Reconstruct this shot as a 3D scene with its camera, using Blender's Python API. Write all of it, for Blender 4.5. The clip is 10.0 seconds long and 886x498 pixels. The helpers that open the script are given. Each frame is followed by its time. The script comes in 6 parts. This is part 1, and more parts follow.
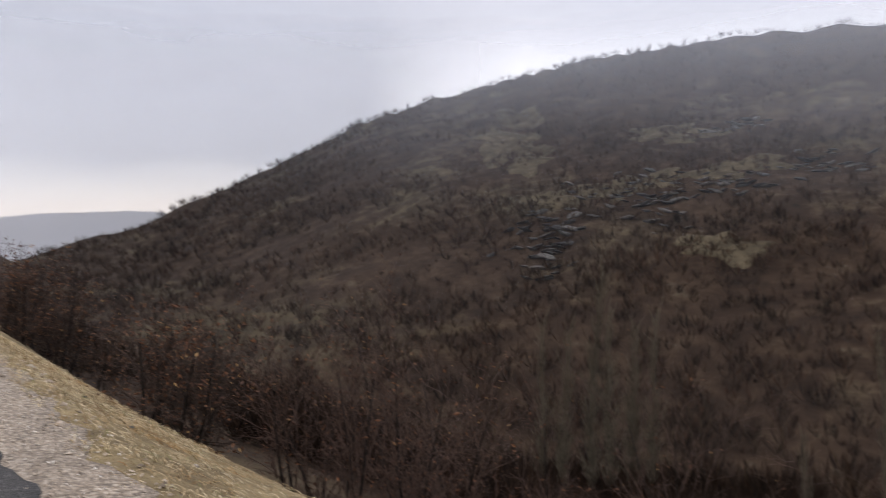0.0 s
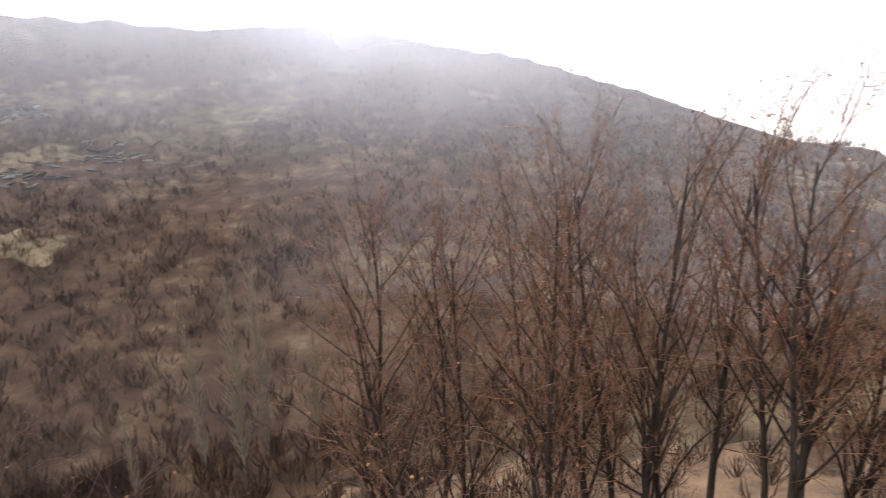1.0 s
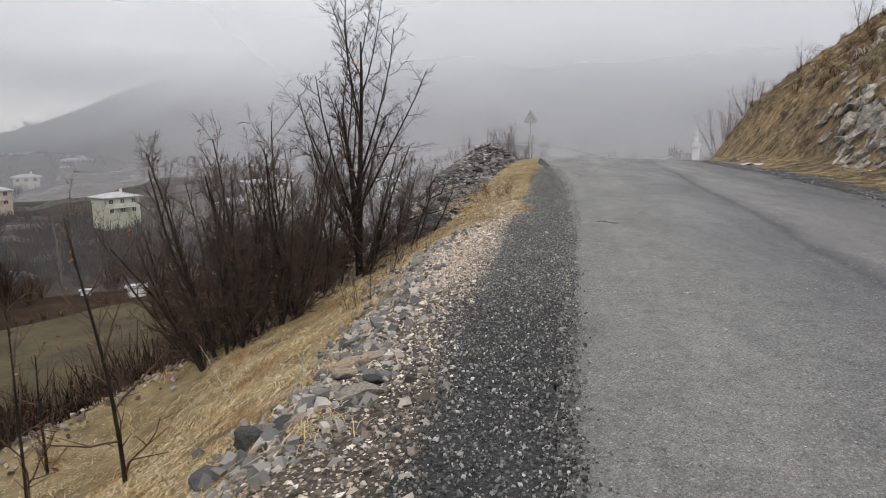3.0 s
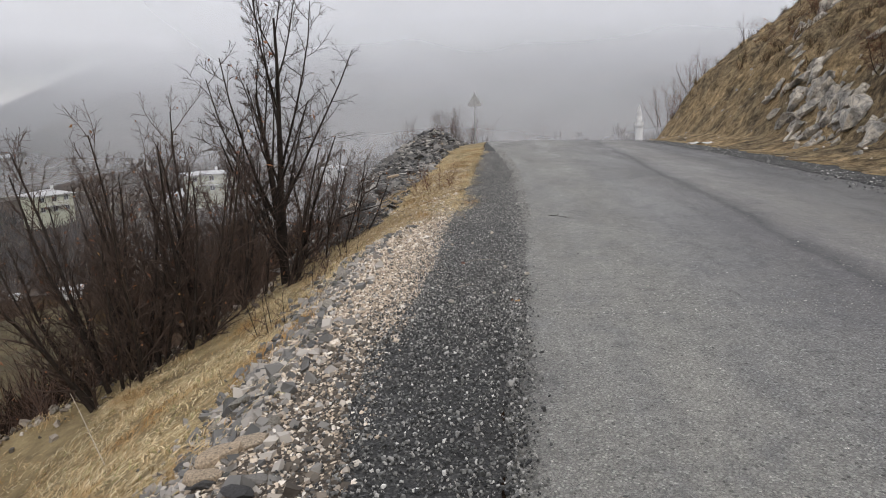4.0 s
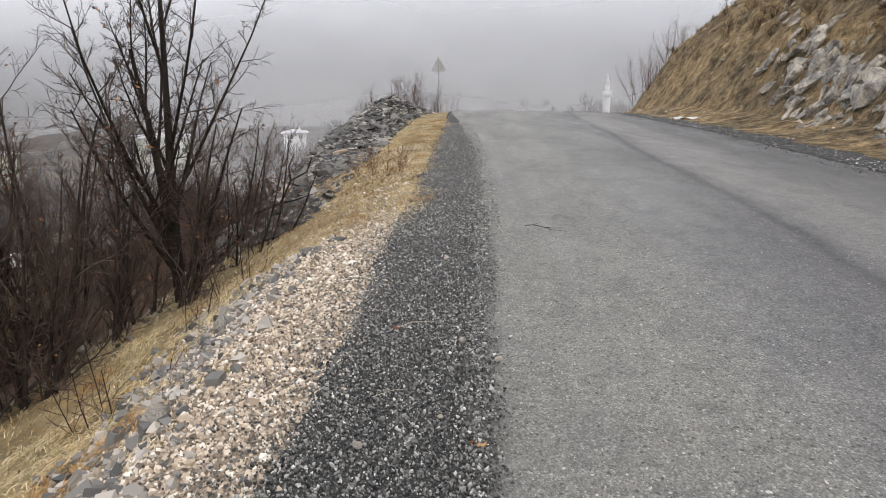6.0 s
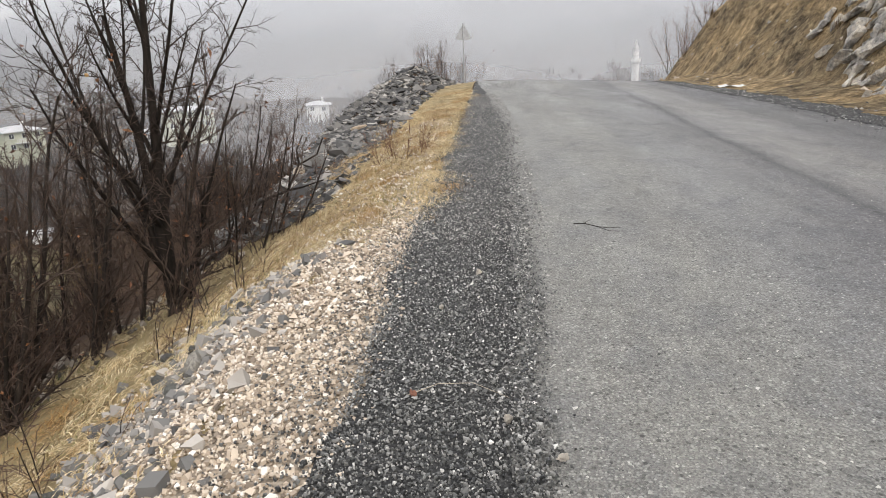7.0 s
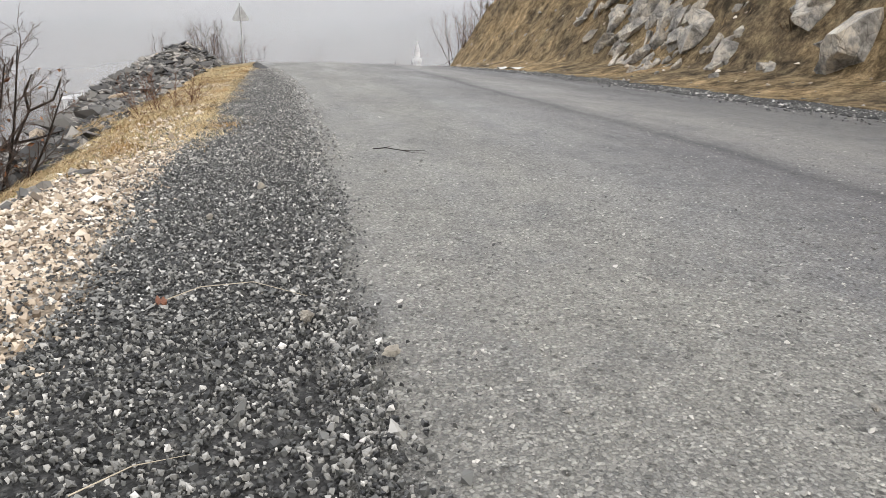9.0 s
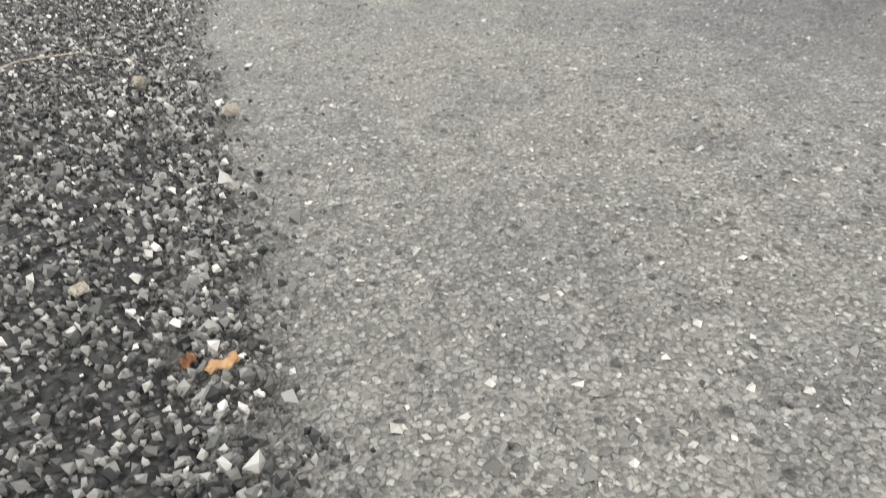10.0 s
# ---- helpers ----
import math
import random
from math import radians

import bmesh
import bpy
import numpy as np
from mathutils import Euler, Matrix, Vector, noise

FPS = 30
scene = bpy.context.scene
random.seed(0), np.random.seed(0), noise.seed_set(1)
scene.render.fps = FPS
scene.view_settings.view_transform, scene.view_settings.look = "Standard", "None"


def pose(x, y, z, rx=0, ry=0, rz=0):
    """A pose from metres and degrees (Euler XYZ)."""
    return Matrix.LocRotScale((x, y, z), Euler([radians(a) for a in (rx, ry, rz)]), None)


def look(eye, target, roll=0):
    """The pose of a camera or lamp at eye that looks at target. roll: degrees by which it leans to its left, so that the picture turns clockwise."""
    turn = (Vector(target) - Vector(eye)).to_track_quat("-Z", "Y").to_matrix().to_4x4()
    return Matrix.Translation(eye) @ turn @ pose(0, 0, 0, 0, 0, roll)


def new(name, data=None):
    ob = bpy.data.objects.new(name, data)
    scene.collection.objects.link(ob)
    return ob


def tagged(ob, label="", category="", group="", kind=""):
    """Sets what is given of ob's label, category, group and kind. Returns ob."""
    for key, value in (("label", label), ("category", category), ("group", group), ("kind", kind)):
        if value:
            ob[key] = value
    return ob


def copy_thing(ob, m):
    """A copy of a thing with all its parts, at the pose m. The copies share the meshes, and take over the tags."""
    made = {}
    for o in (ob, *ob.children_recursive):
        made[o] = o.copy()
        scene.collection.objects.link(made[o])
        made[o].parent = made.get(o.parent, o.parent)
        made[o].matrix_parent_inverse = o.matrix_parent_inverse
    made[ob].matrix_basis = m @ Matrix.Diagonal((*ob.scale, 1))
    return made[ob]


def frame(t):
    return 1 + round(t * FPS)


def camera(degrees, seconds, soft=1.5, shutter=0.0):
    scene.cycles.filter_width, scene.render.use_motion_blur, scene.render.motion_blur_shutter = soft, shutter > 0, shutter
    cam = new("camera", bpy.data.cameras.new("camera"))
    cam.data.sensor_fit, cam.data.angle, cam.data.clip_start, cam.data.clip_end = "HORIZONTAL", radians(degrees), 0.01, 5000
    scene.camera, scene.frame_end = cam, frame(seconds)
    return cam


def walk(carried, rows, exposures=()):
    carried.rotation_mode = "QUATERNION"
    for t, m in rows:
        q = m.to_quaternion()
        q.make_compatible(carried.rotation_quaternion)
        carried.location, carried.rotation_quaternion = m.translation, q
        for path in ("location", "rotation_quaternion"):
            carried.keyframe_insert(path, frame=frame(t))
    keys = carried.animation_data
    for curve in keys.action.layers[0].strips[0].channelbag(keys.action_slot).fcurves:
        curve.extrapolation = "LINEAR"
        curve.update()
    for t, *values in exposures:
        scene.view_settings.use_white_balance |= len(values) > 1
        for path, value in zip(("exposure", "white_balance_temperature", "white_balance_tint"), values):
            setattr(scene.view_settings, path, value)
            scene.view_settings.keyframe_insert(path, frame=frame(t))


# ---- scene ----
# ---- camera ----
cam = camera(65.45, 10.0, soft=0.6, shutter=0.13)
# seconds, x, y, z, heading to the left of the road's line, tilt, lean
PATH = [
    (0.0, -0.278, 0.167, 1.443, 140.81, -2.18, -0.81),
    (0.2, -0.244, 0.210, 1.436, 130.11, -4.77, 1.46),
    (0.4, -0.228, 0.299, 1.429, 117.24, -5.49, 1.37),
    (0.7, -0.258, 0.533, 1.455, 100.77, -5.32, -1.74),
    (1.0, -0.284, 0.811, 1.483, 87.35, -5.58, -4.51),
    (1.3, -0.265, 1.128, 1.469, 74.06, -5.61, -4.42),
    (1.4, -0.270, 1.254, 1.454, 67.30, -6.23, -4.20),
    (1.5, -0.286, 1.384, 1.438, 61.06, -7.41, -4.81),
    (1.6, -0.315, 1.506, 1.426, 54.58, -8.88, -5.64),
    (1.9, -0.414, 1.836, 1.425, 39.11, -12.03, -4.34),
    (2.0, -0.432, 1.944, 1.428, 34.87, -11.50, -3.75),
    (2.2, -0.431, 2.162, 1.434, 26.49, -10.25, -2.56),
    (2.5, -0.330, 2.486, 1.422, 20.50, -10.87, -4.93),
    (2.9, -0.266, 2.890, 1.443, 11.10, -9.36, -1.41),
    (3.0, -0.263, 3.013, 1.447, 9.21, -10.03, -0.84),
    (3.2, -0.270, 3.303, 1.453, 8.45, -8.55, 0.02),
    (4.3, -0.210, 4.702, 1.454, 4.46, -12.17, -2.91),
    (4.5, -0.224, 4.974, 1.450, 4.71, -12.21, -3.11),
    (5.0, -0.166, 5.622, 1.441, -0.32, -11.83, -1.00),
    (5.5, -0.067, 6.290, 1.489, -0.27, -12.17, -2.84),
    (5.7, -0.128, 6.506, 1.464, 0.57, -13.28, -1.82),
    (6.8, -0.214, 7.830, 1.491, 4.92, -15.33, -2.31),
    (7.0, -0.256, 8.039, 1.443, 4.40, -16.59, -1.92),
    (7.3, -0.316, 8.340, 1.317, 1.91, -16.60, -1.61),
    (7.5, -0.353, 8.499, 1.194, -1.12, -16.29, -3.16),
    (8.0, -0.343, 8.693, 0.810, -5.26, -14.75, -3.96),
    (8.3, -0.301, 8.707, 0.734, -8.74, -13.53, -1.67),
    (8.5, -0.280, 8.715, 0.737, -10.38, -14.86, -0.21),
    (8.8, -0.258, 8.700, 0.744, -11.51, -16.45, 0.29),
    (9.0, -0.253, 8.682, 0.746, -13.44, -16.77, 0.46),
    (9.3, -0.264, 8.657, 0.747, -11.85, -18.04, 0.34),
    (9.5, -0.237, 8.647, 0.740, -13.85, -18.90, -0.73),
    (9.6, -0.204, 8.646, 0.733, -14.75, -20.08, -2.09),
    (9.7, -0.161, 8.636, 0.709, -17.09, -23.32, -2.92),
    (9.8, -0.132, 8.629, 0.679, -18.37, -28.57, -1.56),
    (9.9, -0.105, 8.620, 0.648, -20.44, -30.48, -0.59),
    (10.0, -0.092, 8.628, 0.620, -20.50, -33.13, -0.54),
]
walk(cam, [(t, pose(x, y, z, 90 + tilt, 0, head) @ pose(0, 0, 0, 0, 0, lean)) for t, x, y, z, head, tilt, lean in PATH],
     exposures=[(0.0, 0.05, 6750, 17), (0.25, 0.4, 6850, 17), (0.5, 0.85, 7000, 19), (0.7, 1.2, 7000, 19), (1.0, 1.55, 7000, 18), (1.3, 1.05, 6950, 16), (1.5, 0.65, 6950, 15),
                (2.0, 0.32, 6900, 13), (3.0, 0.15, 6850, 12), (5.5, 0.35, 6850, 12), (7.0, 0.68, 6950, 11), (9.5, 0.78, 7000, 10), (10.0, 0.92, 7100, 9)])

# ---- sky and sun: a wet, overcast day with low cloud ----
world = bpy.data.worlds.new("overcast_sky")
scene.world = world
world.use_nodes = True
wn, wl = world.node_tree.nodes, world.node_tree.links
wn.clear()
SUN_UP, SUN_ROUND = radians(38), radians(200)
sky = wn.new("ShaderNodeTexSky")
sky.sky_type, sky.sun_disc, sky.sun_elevation, sky.sun_rotation = "NISHITA", False, SUN_UP, SUN_ROUND
clear_sky = wn.new("ShaderNodeBackground")
clear_sky.inputs["Strength"].default_value = 0.05
wl.new(sky.outputs[0], clear_sky.inputs["Color"])
tc = wn.new("ShaderNodeTexCoord")
cloud_noise = wn.new("ShaderNodeTexNoise")
cloud_noise.inputs["Scale"].default_value, cloud_noise.inputs["Detail"].default_value = 2.2, 3.0
stretch = wn.new("ShaderNodeMapping")
stretch.inputs["Scale"].default_value = (1, 1, 3)
wl.new(tc.outputs["Generated"], stretch.inputs["Vector"])
wl.new(stretch.outputs[0], cloud_noise.inputs["Vector"])
cloud_tone = wn.new("ShaderNodeValToRGB")
cloud_tone.color_ramp.elements[0].position, cloud_tone.color_ramp.elements[0].color = 0.3, (0.84, 0.855, 0.89, 1)
cloud_tone.color_ramp.elements[1].position, cloud_tone.color_ramp.elements[1].color = 0.75, (1.0, 1.005, 1.02, 1)
wl.new(cloud_noise.outputs["Fac"], cloud_tone.inputs["Fac"])
overcast = wn.new("ShaderNodeBackground")
overcast.inputs["Strength"].default_value = 0.85
wl.new(cloud_tone.outputs[0], overcast.inputs["Color"])
both = wn.new("ShaderNodeAddShader")
wl.new(clear_sky.outputs[0], both.inputs[0])
wl.new(overcast.outputs[0], both.inputs[1])
wout = wn.new("ShaderNodeOutputWorld")
wl.new(both.outputs[0], wout.inputs["Surface"])

sun = new("sun", bpy.data.lights.new("sun", "SUN"))
sun.data.energy, sun.data.angle, sun.data.color = 0.8, radians(25), (1.0, 0.96, 0.9)
sun.matrix_world = look((0, 0, 60), (-30 * math.sin(SUN_ROUND) * -1, 30 * math.cos(SUN_ROUND) * -1, 60 - 30 * math.tan(SUN_UP)))

# ---- materials ----
def shader(name):
    m = bpy.data.materials.new(name)
    m.use_nodes = True
    n, l = m.node_tree.nodes, m.node_tree.links
    return m, n, l, n["Principled BSDF"]


def spot(n, l, scale, kind="noise", detail=6.0, rough=0.6, where=None, squash=None):
    """A noise or cell texture in world metres; squash scales the axes."""
    if where is None:
        where = n.new("ShaderNodeNewGeometry").outputs["Position"]
    if squash:
        mp = n.new("ShaderNodeMapping")
        mp.inputs["Scale"].default_value = squash
        l.new(where, mp.inputs["Vector"])
        where = mp.outputs[0]
    t = n.new("ShaderNodeTexNoise" if kind == "noise" else "ShaderNodeTexVoronoi")
    t.inputs["Scale"].default_value = scale
    if kind == "noise":
        t.inputs["Detail"].default_value, t.inputs["Roughness"].default_value = detail, rough
    l.new(where, t.inputs["Vector"])
    return t


def ramp(n, l, fac, stops):
    r = n.new("ShaderNodeValToRGB")
    e = r.color_ramp.elements
    while len(e) < len(stops):
        e.new(0.5)
    for el, (pos, col) in zip(e, stops):
        el.position = pos
        el.color = (*col, 1) if len(col) == 3 else col
    l.new(fac, r.inputs["Fac"])
    return r.outputs["Color"]


def grey(v):
    return (v, v, v)


def mix(n, l, fac, a, b, mode="MIX"):
    x = n.new("ShaderNodeMix")
    x.data_type, x.blend_type = "RGBA", mode
    for sock, val in ((x.inputs[0], fac), (x.inputs[6], a), (x.inputs[7], b)):
        if isinstance(val, (int, float)):
            sock.default_value = val
        elif isinstance(val, tuple):
            sock.default_value = (*val, 1)
        else:
            l.new(val, sock)
    return x.outputs[2]


def calc(n, l, op, a, b=0.0, clamp=False):
    x = n.new("ShaderNodeMath")
    x.operation, x.use_clamp = op, clamp
    for sock, val in zip(x.inputs, (a, b)):
        if isinstance(val, (int, float)):
            sock.default_value = val
        else:
            l.new(val, sock)
    return x.outputs[0]


def relief(n, l, p, height, strength, dist):
    b = n.new("ShaderNodeBump")
    b.inputs["Strength"].default_value, b.inputs["Distance"].default_value = strength, dist
    l.new(height, b.inputs["Height"])
    l.new(b.outputs[0], p.inputs["Normal"])


def asphalt_mat():
    """Chip seal: dark and pale chips showing through pale fines, smoother where tyres run."""
    m, n, l, p = shader("worn_chip_seal")
    where = n.new("ShaderNodeNewGeometry").outputs["Position"]
    jig = spot(n, l, 140, detail=2)
    bent = mix(n, l, 0.006, where, jig.outputs["Color"], "ADD")
    big, small = spot(n, l, 78, "cells", where=bent), spot(n, l, 170, "cells", where=bent)
    tone = [(0.0, (0.04, 0.043, 0.046)), (0.2, (0.12, 0.124, 0.124)), (0.5, (0.245, 0.248, 0.238)), (0.82, (0.40, 0.40, 0.38)), (0.95, (0.56, 0.555, 0.53)), (1.0, (0.82, 0.81, 0.78))]
    chip = ramp(n, l, big.outputs["Color"], tone)
    grit = ramp(n, l, small.outputs["Color"], [(0.0, (0.06, 0.06, 0.062)), (0.45, (0.19, 0.187, 0.18)), (0.85, (0.33, 0.325, 0.31)), (1.0, (0.58, 0.57, 0.55))])
    dust = spot(n, l, 30, detail=5)
    fines = ramp(n, l, dust.outputs["Fac"], [(0.3, (0.105, 0.107, 0.102)), (0.7, (0.215, 0.217, 0.207))])
    pos = n.new("ShaderNodeSeparateXYZ")
    l.new(where, pos.inputs[0])
    # chips lie bare in some patches and under fines in others
    patch = spot(n, l, 1.1, detail=6, squash=(1, 0.45, 1))
    odd = n.new("ShaderNodeSeparateColor")
    l.new(big.outputs["Color"], odd.inputs[0])
    show = calc(n, l, "ADD", odd.outputs[1], calc(n, l, "MULTIPLY", calc(n, l, "SUBTRACT", patch.outputs["Fac"], 0.5), 1.6))
    show = ramp(n, l, show, [(0.2, grey(0)), (0.3, grey(1))])
    body = ramp(n, l, big.outputs["Distance"], [(0.42, grey(1)), (0.58, grey(0))])
    show = calc(n, l, "MULTIPLY", show, body)
    base = mix(n, l, 0.75, fines, grit)
    # tracks: smooth pale strips where the tyres run, set between rougher ones
    side = calc(n, l, "SUBTRACT", pos.outputs["X"], calc(n, l, "MULTIPLY", pos.outputs["Y"], 0.045))
    wob = spot(n, l, 0.8, detail=4, squash=(1, 0.3, 1))
    side = calc(n, l, "ADD", side, calc(n, l, "MULTIPLY", wob.outputs["Fac"], 0.5))
    lane = calc(n, l, "DIVIDE", side, 6.0)
    track = ramp(n, l, lane, [(0.0, grey(0.15)), (0.10, grey(0.35)), (0.18, grey(0.1)), (0.40, grey(0.0)), (0.45, grey(0.9)), (0.60, grey(0.85)), (0.68, grey(0.1)), (0.8, grey(0.3))])
    col = mix(n, l, calc(n, l, "MULTIPLY", show, calc(n, l, "SUBTRACT", 1.0, calc(n, l, "MULTIPLY", track, 0.75))), base, chip)
    tint = ramp(n, l, lane, [(0.0, (0.96, 0.955, 0.925)), (0.11, (1.06, 1.055, 1.015)), (0.22, (0.91, 0.915, 0.925)), (0.385, (0.70, 0.70, 0.73)), (0.405, (0.45, 0.45, 0.485)), (0.425, (0.8, 0.8, 0.82)), (0.46, (1.04, 1.03, 1.03)), (0.58, (0.98, 0.97, 0.97)), (0.66, (0.7, 0.7, 0.72)), (0.80, (0.58, 0.58, 0.60))])
    col = mix(n, l, 1.0, col, tint, "MULTIPLY")
    mottle, coarse = spot(n, l, 11, detail=6, rough=0.7), spot(n, l, 3.1, detail=5, squash=(1, 0.6, 1))
    col = mix(n, l, 1.0, col, ramp(n, l, mottle.outputs["Fac"], [(0.34, grey(0.82)), (0.5, grey(1.0)), (0.66, grey(1.12))]), "MULTIPLY")
    fleck = spot(n, l, 38, "cells")
    odd_fleck = n.new("ShaderNodeSeparateColor")
    l.new(fleck.outputs["Color"], odd_fleck.inputs[0])
    fleck_tone = ramp(n, l, odd_fleck.outputs[0], [(0.0, grey(0.38)), (0.14, grey(0.6)), (0.2, grey(1.0)), (0.9, grey(1.0)), (0.95, grey(1.45)), (1.0, grey(1.7))])
    fleck_body = ramp(n, l, fleck.outputs["Distance"], [(0.3, grey(1)), (0.42, grey(0))])
    col = mix(n, l, fleck_body, col, mix(n, l, 1.0, col, fleck_tone, "MULTIPLY"))
    col = mix(n, l, 1.0, col, ramp(n, l, coarse.outputs["Fac"], [(0.34, (0.82, 0.83, 0.86)), (0.5, (1, 1, 1)), (0.66, (1.06, 1.06, 1.05))]), "MULTIPLY")
    stain = spot(n, l, 0.45, detail=6, squash=(1, 0.3, 1))
    col = mix(n, l, 1.0, col, ramp(n, l, stain.outputs["Fac"], [(0.34, (0.80, 0.80, 0.83)), (0.5, (1, 1, 1)), (0.7, (1.05, 1.045, 1.03))]), "MULTIPLY")
    l.new(col, p.inputs["Base Color"])
    wet = spot(n, l, 1.2, detail=5, squash=(1, 0.2, 1))
    l.new(ramp(n, l, wet.outputs["Fac"], [(0.35, grey(0.42)), (0.65, grey(0.68))]), p.inputs["Roughness"])
    p.inputs["Specular IOR Level"].default_value = 0.35
    hgt = calc(n, l, "ADD", calc(n, l, "MULTIPLY", show, calc(n, l, "SUBTRACT", 1.0, big.outputs["Distance"])), calc(n, l, "MULTIPLY", small.outputs["Distance"], -0.45))
    relief(n, l, p, hgt, 0.95, 0.008)
    return m


def speck_mat(name, scale, stops, rough=0.75, bump=0.6, dist=0.02, big=((0.35, 0.75), (0.65, 1.05))):
    """Ground of packed small stones: a tone for each cell and stains at a larger scale."""
    m, n, l, p = shader(name)
    cells = spot(n, l, scale, "cells")
    col = ramp(n, l, cells.outputs["Color"], stops)
    stain = spot(n, l, 1.6, detail=5)
    col = mix(n, l, 1.0, col, ramp(n, l, stain.outputs["Fac"], [(a, grey(b)) for a, b in big]), "MULTIPLY")
    l.new(mix(n, l, 0.8, col, ramp(n, l, cells.outputs["Distance"], [(0.3, grey(1)), (0.9, grey(0.35))]), "MULTIPLY"), p.inputs["Base Color"])
    p.inputs["Roughness"].default_value = rough
    relief(n, l, p, calc(n, l, "SUBTRACT", 1.0, cells.outputs["Distance"]), bump, dist)
    return m


def island_mat(name, stops, rough=0.7, grain=0.0, grain_scale=40, spec=0.4, per_object=False, patches=None, patch_scale=1.3):
    """Many small pieces, each with a tone of its own."""
    m, n, l, p = shader(name)
    if per_object:
        pick = n.new("ShaderNodeObjectInfo").outputs["Random"]
    else:
        pick = n.new("ShaderNodeNewGeometry").outputs["Random Per Island"]
    col = ramp(n, l, pick, stops)
    if patches:
        q = spot(n, l, patch_scale, detail=5)
        col = mix(n, l, 1.0, col, ramp(n, l, q.outputs["Fac"], [(0.36, patches), (0.5, (1, 1, 1)), (0.68, (1.15, 1.12, 1.06))]), "MULTIPLY")
    if grain:
        g = spot(n, l, grain_scale, detail=6, where=n.new("ShaderNodeTexCoord").outputs["Object"])
        col = mix(n, l, grain, col, ramp(n, l, g.outputs["Fac"], [(0.3, grey(0.35)), (0.7, grey(1.25))]), "MULTIPLY")
        relief(n, l, p, g.outputs["Fac"], 0.5, 0.02)
    l.new(col, p.inputs["Base Color"])
    p.inputs["Roughness"].default_value = rough
    p.inputs["Specular IOR Level"].default_value = spec
    return m


def plain_mat(name, a, b, scale=8, rough=0.7, bump=0.2, dist=0.01, metal=0.0, squash=None, spec=0.4):
    """One surface with stains at two scales between the tones a and b."""
    m, n, l, p = shader(name)
    t = spot(n, l, scale, squash=squash)
    u = spot(n, l, scale * 9)
    col = ramp(n, l, t.outputs["Fac"], [(0.3, a), (0.7, b)])
    col = mix(n, l, 0.35, col, ramp(n, l, u.outputs["Fac"], [(0.3, grey(0.55)), (0.7, grey(1.2))]), "MULTIPLY")
    l.new(col, p.inputs["Base Color"])
    p.inputs["Roughness"].default_value, p.inputs["Metallic"].default_value = rough, metal
    p.inputs["Specular IOR Level"].default_value = spec
    relief(n, l, p, u.outputs["Fac"], bump, dist)
    return m


def ground_mat():
    """Hillside soil: litter of dead leaves, straw-coloured grass, grey scree, at several scales."""
    m, n, l, p = shader("hillside_soil")
    broad = spot(n, l, 0.02, detail=8, rough=0.65)
    mid = spot(n, l, 0.16, detail=8, rough=0.7)
    fine = spot(n, l, 6.0, detail=8, rough=0.7)
    litter = ramp(n, l, mid.outputs["Fac"], [(0.3, (0.017, 0.0105, 0.007)), (0.48, (0.040, 0.024, 0.0145)), (0.62, (0.07, 0.045, 0.027)), (0.75, (0.11, 0.09, 0.065))])
    turf = ramp(n, l, mid.outputs["Fac"], [(0.3, (0.04, 0.032, 0.02)), (0.6, (0.115, 0.09, 0.052)), (0.8, (0.20, 0.17, 0.115))])
    col = mix(n, l, ramp(n, l, broad.outputs["Fac"], [(0.52, grey(0)), (0.68, grey(1))]), litter, turf)
    col = mix(n, l, 0.8, col, ramp(n, l, fine.outputs["Fac"], [(0.3, grey(0.5)), (0.7, grey(1.3))]), "MULTIPLY")
    l.new(col, p.inputs["Base Color"])
    p.inputs["Roughness"].default_value = 0.95
    p.inputs["Specular IOR Level"].default_value = 0.15
    relief(n, l, p, fine.outputs["Fac"], 0.8, 0.08)
    return m


